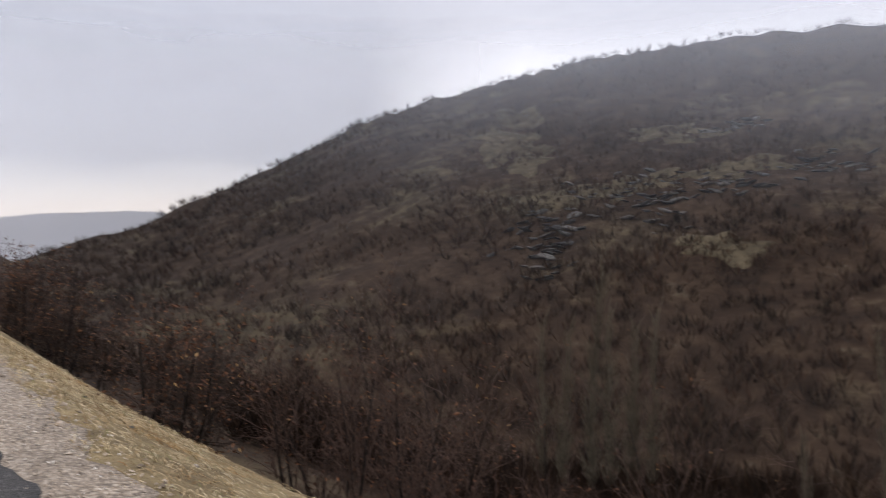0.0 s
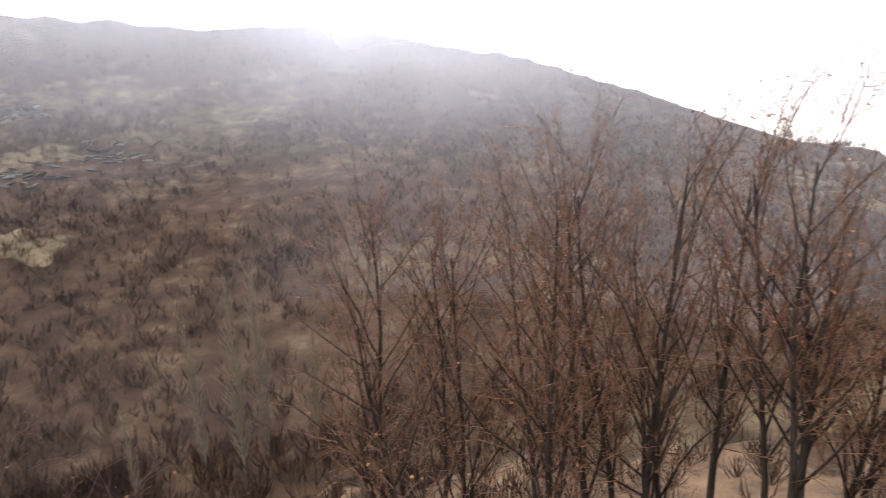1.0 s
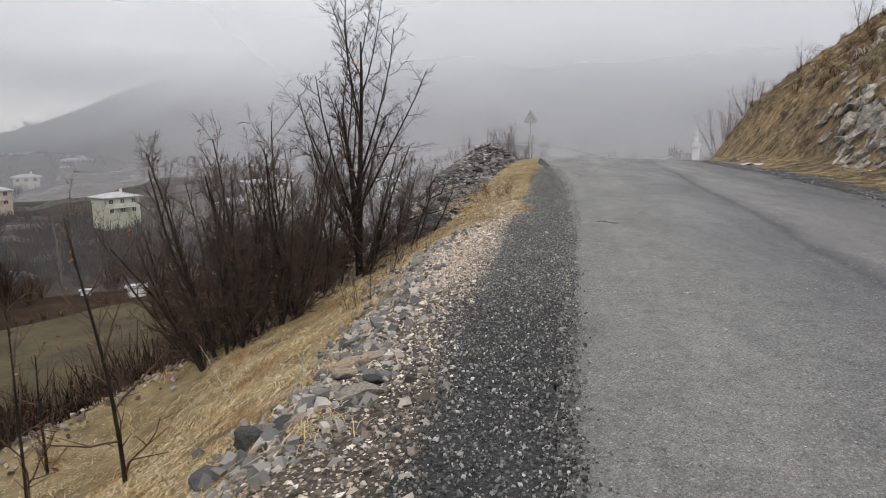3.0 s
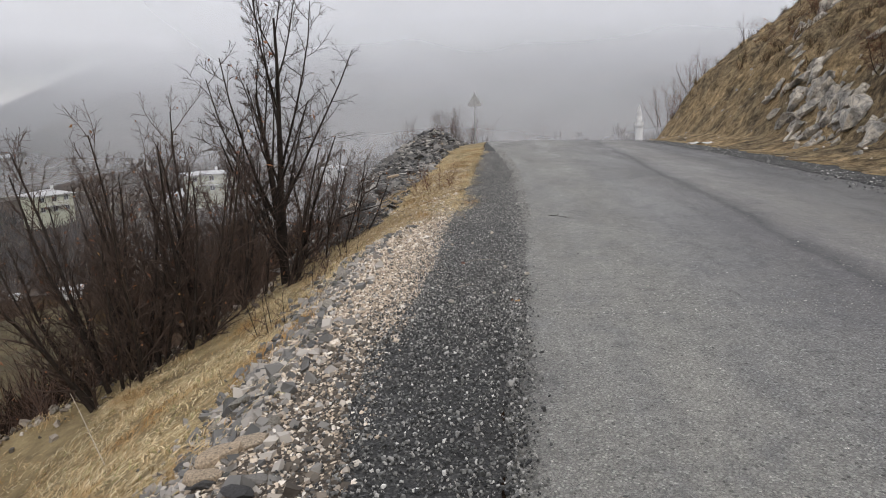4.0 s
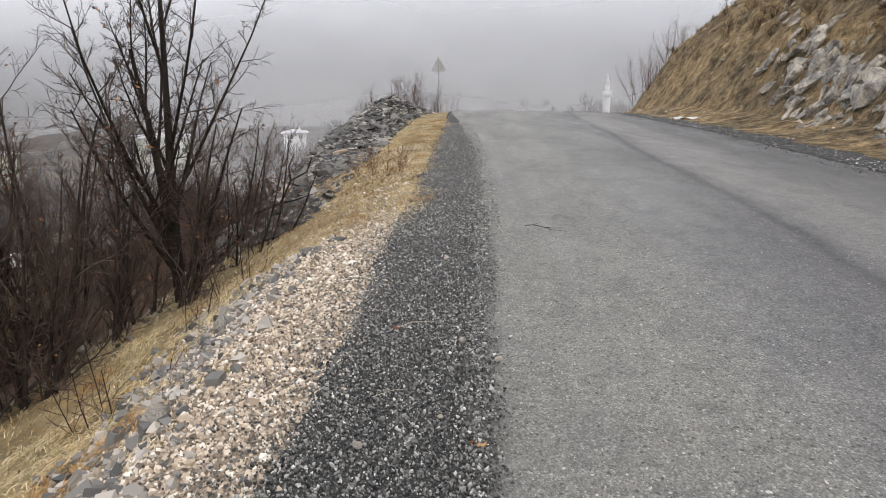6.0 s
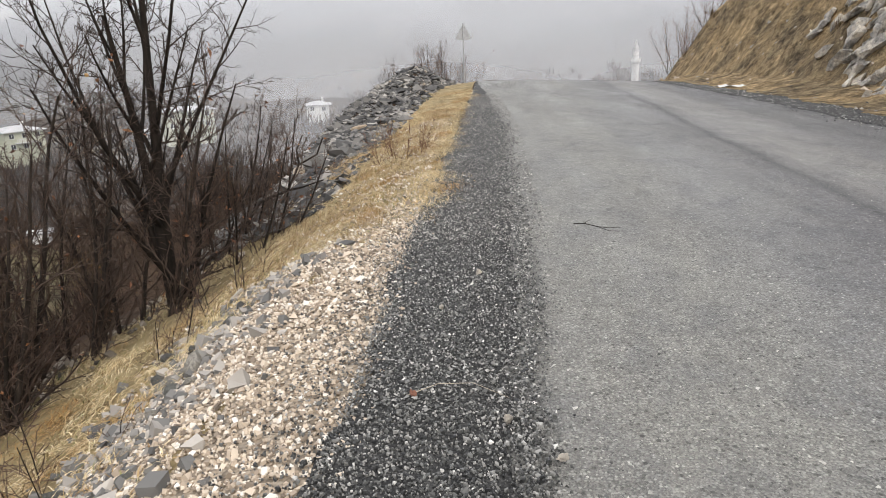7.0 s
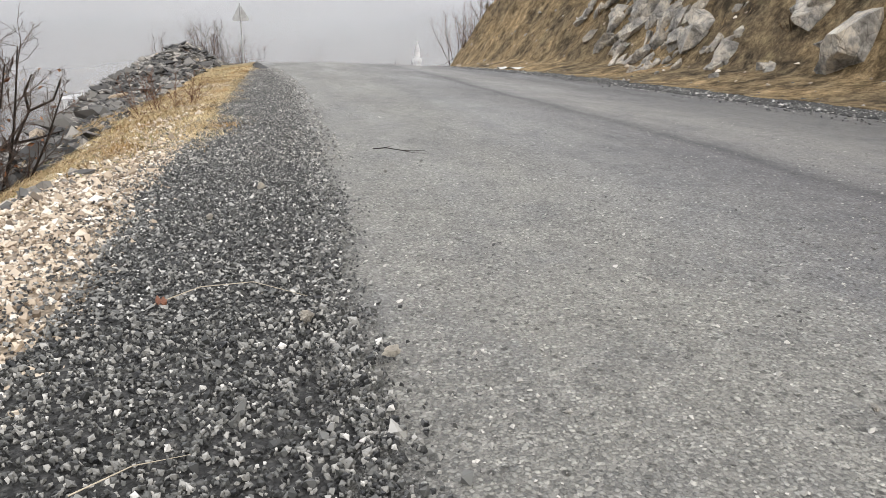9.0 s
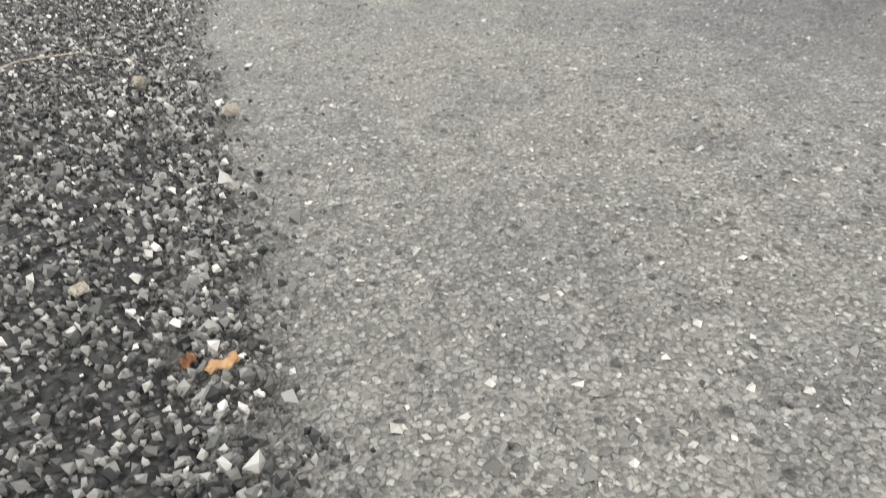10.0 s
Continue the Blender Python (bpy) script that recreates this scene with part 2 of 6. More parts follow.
def bank_mat():
    """Turf and soil of the cut: ochre grass, brown heath, bare earth and dark roots at several scales."""
    m, n, l, p = shader("heathy_bank_turf")
    broad, mid, fine, hair = spot(n, l, 0.5, detail=6), spot(n, l, 3.2, detail=8, rough=0.7), spot(n, l, 14, detail=8, rough=0.75), spot(n, l, 60, detail=4, squash=(1, 1, 0.35))
    ochre = ramp(n, l, mid.outputs["Fac"], [(0.3, (0.21, 0.15, 0.086)), (0.5, (0.42, 0.31, 0.18)), (0.68, (0.57, 0.455, 0.30))])
    heath = ramp(n, l, mid.outputs["Fac"], [(0.3, (0.085, 0.068, 0.05)), (0.5, (0.245, 0.19, 0.125)), (0.7, (0.39, 0.33, 0.21))])
    col = mix(n, l, ramp(n, l, broad.outputs["Fac"], [(0.42, grey(0)), (0.58, grey(1))]), ochre, heath)
    col = mix(n, l, 0.9, col, ramp(n, l, fine.outputs["Fac"], [(0.32, grey(0.35)), (0.5, grey(0.95)), (0.7, grey(1.5))]), "MULTIPLY")
    col = mix(n, l, 0.7, col, ramp(n, l, hair.outputs["Fac"], [(0.35, grey(0.5)), (0.65, grey(1.4))]), "MULTIPLY")
    clump = spot(n, l, 1.6, detail=7, rough=0.7)
    col = mix(n, l, 1.0, col, ramp(n, l, clump.outputs["Fac"], [(0.36, (0.55, 0.55, 0.53)), (0.48, (1.05, 1.03, 1.0)), (0.66, (1.5, 1.42, 1.28))]), "MULTIPLY")
    l.new(col, p.inputs["Base Color"])
    p.inputs["Roughness"].default_value = 0.95
    p.inputs["Specular IOR Level"].default_value = 0.15
    relief(n, l, p, calc(n, l, "ADD", fine.outputs["Fac"], calc(n, l, "MULTIPLY", hair.outputs["Fac"], 0.3)), 1.0, 0.16)
    return m


def lime_mat():
    """Broken limestone: grey weathered skin, cream fresh breaks, black cracks."""
    m, n, l, p = shader("broken_limestone")
    where = n.new("ShaderNodeNewGeometry").outputs["Position"]
    tint = spot(n, l, 2.6, detail=7, rough=0.7)
    grain = spot(n, l, 9, detail=8, rough=0.75)
    crack = spot(n, l, 4.5, "cells", squash=(1, 1.8, 0.7))
    crack.feature = "DISTANCE_TO_EDGE"
    col = ramp(n, l, tint.outputs["Fac"], [(0.32, (0.16, 0.15, 0.135)), (0.44, (0.36, 0.345, 0.32)), (0.54, (0.60, 0.55, 0.475)), (0.62, (0.70, 0.64, 0.54)), (0.75, (0.74, 0.72, 0.68))])
    col = mix(n, l, 0.85, col, ramp(n, l, grain.outputs["Fac"], [(0.32, grey(0.3)), (0.48, grey(0.95)), (0.7, grey(1.2))]), "MULTIPLY")
    col = mix(n, l, 0.4, col, ramp(n, l, crack.outputs["Distance"], [(0.0, grey(0.12)), (0.04, grey(1))]), "MULTIPLY")
    l.new(col, p.inputs["Base Color"])
    p.inputs["Roughness"].default_value = 0.8
    relief(n, l, p, calc(n, l, "ADD", grain.outputs["Fac"], calc(n, l, "MULTIPLY", crack.outputs["Distance"], 1.5)), 1.0, 0.07)
    return m


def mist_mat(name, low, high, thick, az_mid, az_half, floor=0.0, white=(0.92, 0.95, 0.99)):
    """Haze put into see-through sheets by opacity: thin below the height low and thickest above high, fading out round
    the edges.
    """
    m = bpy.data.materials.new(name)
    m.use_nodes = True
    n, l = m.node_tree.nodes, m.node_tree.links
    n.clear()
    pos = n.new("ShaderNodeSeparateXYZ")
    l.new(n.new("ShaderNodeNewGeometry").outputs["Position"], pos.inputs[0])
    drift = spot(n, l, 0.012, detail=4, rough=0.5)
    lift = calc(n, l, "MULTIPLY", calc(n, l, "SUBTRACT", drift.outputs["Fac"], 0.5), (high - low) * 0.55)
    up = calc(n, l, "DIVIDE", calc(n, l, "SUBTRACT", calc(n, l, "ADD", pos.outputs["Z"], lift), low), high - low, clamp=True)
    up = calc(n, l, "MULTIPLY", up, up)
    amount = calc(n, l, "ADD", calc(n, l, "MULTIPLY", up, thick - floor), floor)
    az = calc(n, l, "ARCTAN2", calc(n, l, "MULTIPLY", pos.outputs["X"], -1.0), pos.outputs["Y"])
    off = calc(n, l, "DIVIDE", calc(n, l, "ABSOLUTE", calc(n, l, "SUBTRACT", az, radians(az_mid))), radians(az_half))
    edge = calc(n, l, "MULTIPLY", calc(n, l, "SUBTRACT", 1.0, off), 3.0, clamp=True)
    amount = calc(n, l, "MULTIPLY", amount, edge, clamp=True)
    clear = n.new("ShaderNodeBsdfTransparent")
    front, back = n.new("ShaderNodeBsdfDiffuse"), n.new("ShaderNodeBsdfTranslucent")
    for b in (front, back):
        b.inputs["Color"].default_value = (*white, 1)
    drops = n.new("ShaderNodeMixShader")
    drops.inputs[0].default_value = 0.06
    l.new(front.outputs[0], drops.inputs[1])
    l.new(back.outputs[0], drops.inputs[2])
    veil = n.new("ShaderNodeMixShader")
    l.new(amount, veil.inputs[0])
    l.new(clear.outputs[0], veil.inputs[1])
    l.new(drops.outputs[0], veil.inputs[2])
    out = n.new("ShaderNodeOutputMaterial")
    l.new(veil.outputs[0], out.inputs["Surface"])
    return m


ASPHALT = asphalt_mat()
DARK_GRAVEL_BED = speck_mat("dark_gravel_bed", 75, [(0.0, grey(0.014)), (0.5, (0.036, 0.037, 0.038)), (0.85, (0.085, 0.085, 0.083)), (1.0, (0.28, 0.28, 0.27))])
LIGHT_GRAVEL_BED = speck_mat("pale_gravel_bed", 38, [(0.0, (0.15, 0.12, 0.09)), (0.5, (0.40, 0.325, 0.24)), (1.0, (0.62, 0.54, 0.44))])
DARK_CHIPS = island_mat("dark_basalt_chips", [(0.0, (0.018, 0.019, 0.021)), (0.3, (0.058, 0.06, 0.059)), (0.62, (0.145, 0.148, 0.142)), (0.86, (0.28, 0.278, 0.264)), (0.96, (0.44, 0.435, 0.415)), (1.0, (0.75, 0.74, 0.71))], rough=0.42, spec=0.5)
PALE_CHIPS = island_mat("pale_limestone_chips", [(0.0, (0.13, 0.105, 0.082)), (0.25, (0.40, 0.325, 0.25)), (0.7, (0.66, 0.56, 0.445)), (1.0, (0.86, 0.82, 0.755))], rough=0.7)
ROAD_CHIPS = island_mat("loose_road_chips", [(0.0, grey(0.07)), (0.4, (0.22, 0.215, 0.20)), (0.8, (0.42, 0.41, 0.38)), (1.0, (0.62, 0.60, 0.57))], rough=0.6)
FIELDSTONE = island_mat("weathered_fieldstone", [(0.0, (0.06, 0.058, 0.055)), (0.3, (0.13, 0.132, 0.118)), (0.5, (0.28, 0.25, 0.205)), (0.62, (0.20, 0.198, 0.18)), (0.8, (0.38, 0.34, 0.285)), (0.9, (0.42, 0.325, 0.225)), (1.0, (0.68, 0.65, 0.60))], rough=0.75, grain=1.0, grain_scale=9, per_object=True)
RUBBLE = island_mat("grey_slate_rubble", [(0.0, (0.03, 0.03, 0.031)), (0.45, (0.085, 0.083, 0.08)), (0.8, (0.18, 0.172, 0.16)), (1.0, (0.36, 0.34, 0.31))], rough=0.75)
RUBBLE_STONE = island_mat("grey_slate_block", [(0.0, (0.04, 0.04, 0.042)), (0.5, (0.13, 0.127, 0.122)), (0.85, (0.25, 0.238, 0.222)), (1.0, (0.40, 0.38, 0.345))], rough=0.75, grain=0.6, grain_scale=8, per_object=True)
CRAG_ROCK = island_mat("dark_crag_rock", [(0.0, (0.03, 0.03, 0.031)), (0.6, (0.07, 0.068, 0.065)), (1.0, (0.16, 0.152, 0.14))], rough=0.85, grain=0.6, grain_scale=8, per_object=True)
LIMESTONE = lime_mat()
STRAW = island_mat("dry_straw_grass", [(0.0, (0.20, 0.13, 0.06)), (0.3, (0.45, 0.335, 0.18)), (0.66, (0.67, 0.545, 0.335)), (0.9, (0.82, 0.72, 0.51)), (0.93, (0.34, 0.32, 0.14)), (1.0, (0.19, 0.20, 0.08))], rough=0.7, spec=0.2, patches=(0.72, 0.54, 0.36))
RUST_STRAW = island_mat("rusty_bank_grass", [(0.0, (0.15, 0.10, 0.056)), (0.4, (0.35, 0.245, 0.13)), (0.85, (0.54, 0.405, 0.235)), (0.9, (0.24, 0.22, 0.10)), (1.0, (0.15, 0.14, 0.06))], rough=0.75, spec=0.2)
HEATH_STRAW = island_mat("olive_heath_grass", [(0.0, (0.06, 0.05, 0.034)), (0.4, (0.17, 0.135, 0.09)), (0.8, (0.33, 0.265, 0.17)), (1.0, (0.17, 0.17, 0.085))], rough=0.8, spec=0.15)
VERGE_SOIL = plain_mat("straw_strewn_soil", (0.14, 0.102, 0.05), (0.42, 0.33, 0.175), scale=2.2, rough=0.95, bump=0.9, dist=0.05)
BARE_SOIL = speck_mat("damp_stony_soil", 55, [(0.0, (0.035, 0.027, 0.02)), (0.5, (0.095, 0.075, 0.056)), (0.85, (0.17, 0.14, 0.105)), (1.0, (0.38, 0.34, 0.28))])
BANK_SOIL = bank_mat()
SMALL_STONES = island_mat("small_verge_stones", [(0.0, (0.08, 0.08, 0.08)), (0.4, (0.19, 0.185, 0.175)), (0.75, (0.32, 0.30, 0.275)), (1.0, (0.52, 0.48, 0.43))], rough=0.8)
VERGE_CHIPS = island_mat("soiled_verge_chips", [(0.0, (0.05, 0.042, 0.035)), (0.4, (0.13, 0.112, 0.092)), (0.75, (0.24, 0.205, 0.165)), (1.0, (0.55, 0.5, 0.44))], rough=0.8)
BARK = plain_mat("wet_dark_bark", (0.013, 0.011, 0.010), (0.045, 0.036, 0.030), scale=14, rough=0.8, bump=0.6, dist=0.01, squash=(1, 1, 0.25), spec=0.12)
DARK_TWIGS = plain_mat("wet_dark_twigs", (0.024, 0.019, 0.016), (0.075, 0.056, 0.046), scale=9, rough=0.85, spec=0.12)
HEDGE_TWIGS = plain_mat("wet_brown_twigs", (0.042, 0.031, 0.026), (0.13, 0.093, 0.075), scale=9, rough=0.85, spec=0.12)
HEDGE_BARK = plain_mat("wet_shrub_bark", (0.018, 0.015, 0.013), (0.062, 0.049, 0.041), scale=14, rough=0.8, bump=0.6, dist=0.01, squash=(1, 1, 0.25), spec=0.12)
RUST_TWIGS = plain_mat("rusty_oak_twigs", (0.075, 0.042, 0.029), (0.22, 0.115, 0.073), scale=9, rough=0.85, spec=0.12)
DRY_MEADOW = plain_mat("dry_hill_grass", (0.045, 0.036, 0.023), (0.15, 0.122, 0.076), scale=0.22, rough=0.95, bump=0.6, dist=0.1, spec=0.1)
TWIGS = plain_mat("brown_twig_bark", (0.05, 0.031, 0.023), (0.145, 0.085, 0.06), scale=9, rough=0.8)
POPLAR_BARK = plain_mat("pale_poplar_twigs", (0.105, 0.09, 0.062), (0.2, 0.17, 0.118), scale=3, rough=0.85)
DEAD_LEAF = island_mat("clinging_oak_leaves", [(0.0, (0.07, 0.03, 0.017)), (0.5, (0.15, 0.062, 0.03)), (0.93, (0.26, 0.115, 0.05)), (1.0, (0.55, 0.34, 0.14))], rough=0.65)
WOOD_HAZE = island_mat("bare_hillside_scrub", [(0.0, (0.015, 0.011, 0.009)), (0.4, (0.038, 0.025, 0.018)), (0.75, (0.078, 0.041, 0.025)), (0.9, (0.07, 0.056, 0.037)), (1.0, (0.12, 0.083, 0.05))], rough=0.95, spec=0.1, patches=(0.62, 0.66, 0.72), patch_scale=0.035)
DARK_WOOD = island_mat("dark_valley_woods", [(0.0, (0.012, 0.009, 0.008)), (0.5, (0.028, 0.019, 0.014)), (0.9, (0.052, 0.03, 0.02)), (1.0, (0.09, 0.055, 0.03))], rough=0.95, spec=0.1)
GROUND = ground_mat()
SLOPE_GRASS = plain_mat("tan_slope_grass", (0.05, 0.032, 0.02), (0.18, 0.115, 0.064), scale=0.5, rough=0.95, bump=0.9, dist=0.1)
BANK_BRUSH = island_mat("bank_brush", [(0.0, (0.035, 0.026, 0.018)), (0.5, (0.095, 0.066, 0.042)), (0.8, (0.17, 0.10, 0.055)), (1.0, (0.16, 0.15, 0.075))], rough=0.9, spec=0.15)
MEADOW = plain_mat("winter_meadow_turf", (0.045, 0.038, 0.019), (0.115, 0.09, 0.044), scale=0.2, rough=0.95, bump=0.6, dist=0.1)

# ---- the lie of the land ----
def smooth(a, b, v):
    t = np.clip((np.asarray(v, float) - a) / (b - a), 0, 1)
    return t * t * (3 - 2 * t)


WAVES = np.random.default_rng(5).normal(size=(9, 2))
WAVE_PHASE = np.random.default_rng(6).uniform(0, 6.28, 9)


def rolling(x, y, size):
    """Uneven ground, about -1 to 1, with forms of that size in metres."""
    s = 0
    for (a, b), ph, k in zip(WAVES, WAVE_PHASE, (1, 1, 1, 1.9, 2.1, 2.3, 3.7, 4.1, 4.7)):
        s = s + np.sin((a * x + b * y) * 3.0 * k / size + ph * k) / k
    return s / 3.0


# heading (degrees to the left of the road), valley's near edge and height, far edge and height, crest's distance and rise in degrees
VILLAGE_SIDE = [
    (-180, 60, -8, 90, -8, 500, 3), (-60, 60, -20, 200, -16, 600, 6), (-15, 60, -20, 200, -18, 600, 7.5), (6, 60, -20, 200, -18, 600, 8),
    (20, 60, -20, 200, -18, 600, 7), (29, 60, -21, 180, -19.5, 560, 4.8), (36, 60, -21, 180, -19.5, 540, 1.6), (40, 60, -21, 190, -19.5, 520, 0.4),
    (45, 60, -21, 190, -18.5, 330, -1.2), (52, 60, -21, 180, -16.5, 290, -1.5), (55, 58, -21, 150, -17, 250, -0.2), (59, 56, -22, 120, -20, 245, 1.0)]
HILL_SIDE = [
    (64, 55, -22, 100, -21, 250, 2.7), (72, 52, -23, 85, -22, 270, 6.1), (82, 50, -24, 80, -24, 290, 9.9), (96, 50, -25, 78, -25, 310, 13.2),
    (118, 52, -27, 78, -27, 320, 13.3), (130, 54, -28, 80, -28, 320, 12.6), (142, 55, -28, 85, -28, 320, 10.4), (148, 55, -28, 85, -28, 320, 8.4),
    (157, 55, -27, 85, -27, 310, 3.6), (165, 50, -24, 90, -26, 300, 0.2), (173, 40, -18, 90, -24, 300, -2.0), (180, 60, -8, 90, -8, 500, 3)]
VALLEY = np.array(VILLAGE_SIDE + HILL_SIDE)
LIP = np.array([(-60, -3.0), (-14, -2.3), (-10, -2.5), (-7, -3.1), (-5, -3.8), (-3, -5.2), (0, -6.7), (3, -7.4), (9.3, -7.4), (10.6, -6.6), (12, -5.3), (13.5, -4.6), (16, -4.1), (20, -3.8), (26, -4.3), (34, -4.7), (42, -4.4), (60, -4.2)])
FALL = np.array([(-60, 0.85), (-12, 0.80), (-7, 0.62), (-2, 0.58), (4, 0.66), (9, 0.64), (12, 0.48), (15, 0.45), (19, 0.30), (26, 0.16), (60, 0.12)])


def far_ground(x, y):
    head = np.degrees(np.arctan2(-(x + 0.3), y - 3))
    r = np.hypot(x + 0.3, y - 3) + 1e-6
    near, zn, far, zf, crest, rise = [np.interp(head, VALLEY[:, 0], VALLEY[:, k]) for k in range(1, 7)]
    top = 1.45 + np.tan(np.radians(rise)) * crest
    s = np.clip((r - far) / (crest - far), 0, 1)
    climb = zf + (top - zf) * (0.62 * s + 0.38 * s ** 1.8)
    z = np.where(r < near, zn, np.where(r < far, zn + (zf - zn) * (r - near) / (far - near), climb))
    z = np.where(r > crest, top - 0.22 * (r - crest), z)
    z = np.maximum(z, -60)
    # a far ridge down the valley
    z = np.maximum(z, 24 - 0.00055 * ((x + 250) ** 2) * 0.6 - 0.0012 * (y + 1050) ** 2)
    rough = np.clip((r - 45) / 200, 0, 1)
    z = z + rough * (2.2 * rolling(x, y, 70) + 0.9 * rolling(y, x, 22))
    # terraced plots below the village
    plots = smooth(95, 120, r) * (1 - smooth(330, 420, r)) * smooth(20, 28, head) * (1 - smooth(56, 66, head))
    step = 2.2
    return z + plots * 0.8 * ((np.floor(z / step) + smooth(0.72, 1.0, z / step - np.floor(z / step))) * step - z)


def road_line(y):
    """Height of the road's middle along its way: level, then over a crest."""
    over = np.clip(np.asarray(y, float) - 33, 0, 14)
    return -0.0058 * over ** 2 - np.clip(np.asarray(y, float) - 47, 0, 200) * 0.16


def bend(y):
    """How far the road has swung to the right beyond the crest."""
    return 0.014 * np.clip(np.asarray(y, float) - 40, 0, 60) ** 2


def height(x, y):
    x, y = np.asarray(x, float), np.asarray(y, float)
    xr = x - bend(y)
    z = road_line(y) - 0.045 * np.clip(xr - 1.5, 0, 6) * smooth(22, 40, y)
    u = np.clip(-0.95 - xr, 0, None)
    lip, fall = np.interp(y, LIP[:, 0], LIP[:, 1]), np.interp(y, FALL[:, 0], FALL[:, 1])
    ul = -0.95 - lip
    left = -0.12 * np.clip(u, 0, 0.55) - fall * np.clip(np.minimum(np.minimum(u, ul), 4.0) - 0.55, 0, None) - 0.13 * np.clip(np.minimum(u, ul) - 4.0, 0, None)
    beyond = np.clip(u - ul, 0, None)
    left = left - 1.25 * np.clip(beyond, 0, 4) - 0.52 * np.clip(beyond - 4, 0, None)
    left = left + smooth(0.7, 2.2, u) * (0.06 * rolling(x, y, 2.2) + 0.10 * rolling(y, x, 5.0))
    # heap of rubble tipped along the edge near the crest
    heap = smooth(22, 35, y) * (1 - smooth(46, 52, y)) * smooth(0.9, 2.4, u) * (1 - smooth(2.4, 4.4, u))
    left = left + heap * (0.75 + 0.12 * rolling(x, y, 1.6))
    # cut bank on the other side
    v = xr - 6.9
    knob = 1 - 0.7 * smooth(45, 52, y)
    bank = 0.22 * np.clip(v, 0, 1.25) + knob * (1.5 * np.clip(v - 1.25, 0, 2.0) + 0.72 * np.clip(v - 3.25, 0, 4.5) + 0.34 * np.clip(v - 7.75, 0, 80))
    bank = bank + smooth(1.0, 2.6, v) * (0.28 * rolling(x, y, 3.2) + 0.24 * rolling(y, x, 1.3) + 0.11 * rolling(x, y, 0.7))
    near = np.where(xr < -0.95, z + left, z + np.where(v > 0, bank, 0))
    away = smooth(55, 95, np.abs(y - 5)) * (1 - smooth(-3, 12, xr))
    over = smooth(58, 80, y)
    far = far_ground(x, y)
    near = near - over * 40
    k = 1.5
    d = np.clip(0.5 + 0.5 * (near - far) / k, 0, 1)
    return far + (near - far) * d + k * d * (1 - d)


def verge_lip(y):
    """Outer edge of the grass: the broken edge of the slope, or the foot of the rubble heap."""
    k = smooth(14.8, 17.5, y)
    return np.interp(y, LIP[:, 0], LIP[:, 1]) * (1 - k) + (bend(y) - 2.45 + 0.35 * smooth(24, 31, y)) * k


def lines(spans):
    """Grid lines: spans of (start, end, first step, last step)."""
    out = []
    for a, b, s0, s1 in spans:
        v = a
        while v < b - 1e-6:
            out.append(v)
            f = (v - a) / (b - a)
            v += s0 * (s1 / s0) ** f
    out.append(spans[-1][1])
    return np.array(out)


def mesh_of(name, verts, faces, mats, smooth_faces=True, loops=None):
    me = bpy.data.meshes.new(name)
    me.from_pydata([tuple(v) for v in verts], [], [tuple(f) for f in faces])
    for m in mats:
        me.materials.append(m)
    if smooth_faces:
        me.polygons.foreach_set("use_smooth", np.ones(len(me.polygons), bool))
    me.update()
    return me


def fast_mesh(name, verts, tris, mat, smooth_faces=False):
    """A mesh from arrays of points and triangles."""
    me = bpy.data.meshes.new(name)
    verts, tris = np.asarray(verts, np.float32), np.asarray(tris, np.int32)
    me.vertices.add(len(verts))
    me.vertices.foreach_set("co", verts.ravel())
    me.loops.add(tris.size)
    me.loops.foreach_set("vertex_index", tris.ravel())
    me.polygons.add(len(tris))
    me.polygons.foreach_set("loop_start", np.arange(0, tris.size, 3, dtype=np.int32))
    me.polygons.foreach_set("use_smooth", np.full(len(tris), smooth_faces))
    me.materials.append(mat)
    me.update(calc_edges=True)
    me.validate()
    return me


def sheet(name, xs, ys, fn, mat):
    X, Y = np.meshgrid(xs, ys)
    Z = fn(X, Y)
    nx, ny = len(xs), len(ys)
    i = np.arange(nx * ny).reshape(ny, nx)
    a, b, c, d = i[:-1, :-1].ravel(), i[:-1, 1:].ravel(), i[1:, 1:].ravel(), i[1:, :-1].ravel()
    tris = np.concatenate([np.stack([a, b, c], 1), np.stack([a, c, d], 1)])
    return fast_mesh(name, np.stack([X.ravel(), Y.ravel(), Z.ravel()], 1), tris, mat, True)


gx = lines([(-1500, -420, 120, 30), (-420, -70, 8, 5), (-70, -9, 4.5, 0.6), (-9, 13, 0.28, 0.28), (13, 60, 0.5, 6), (60, 1500, 12, 150)])
gy = lines([(-1500, -420, 120, 30), (-420, -60, 9, 5), (-60, -14, 4, 0.5), (-14, 50, 0.4, 0.4), (50, 110, 0.6, 4), (110, 420, 5, 7), (420, 1500, 25, 150)])
ground = tagged(new("ground", sheet("ground", gx, gy, lambda x, y: height(x, y) - 0.35 * smooth(7.2, 7.8, x - bend(y)) * (1 - smooth(22, 23, x - bend(y))) * smooth(-44, -43, y) * (1 - smooth(57, 58, y)) - 0.14 * smooth(0.3, 0.8, x - verge_lip(y)) * (1 - smooth(-1.6, -1.1, x - bend(y))) * ((y > -29) & (y < 47)), GROUND)), "brown winter hillside with leaf litter, dry grass and scree", "ground", kind="structure")


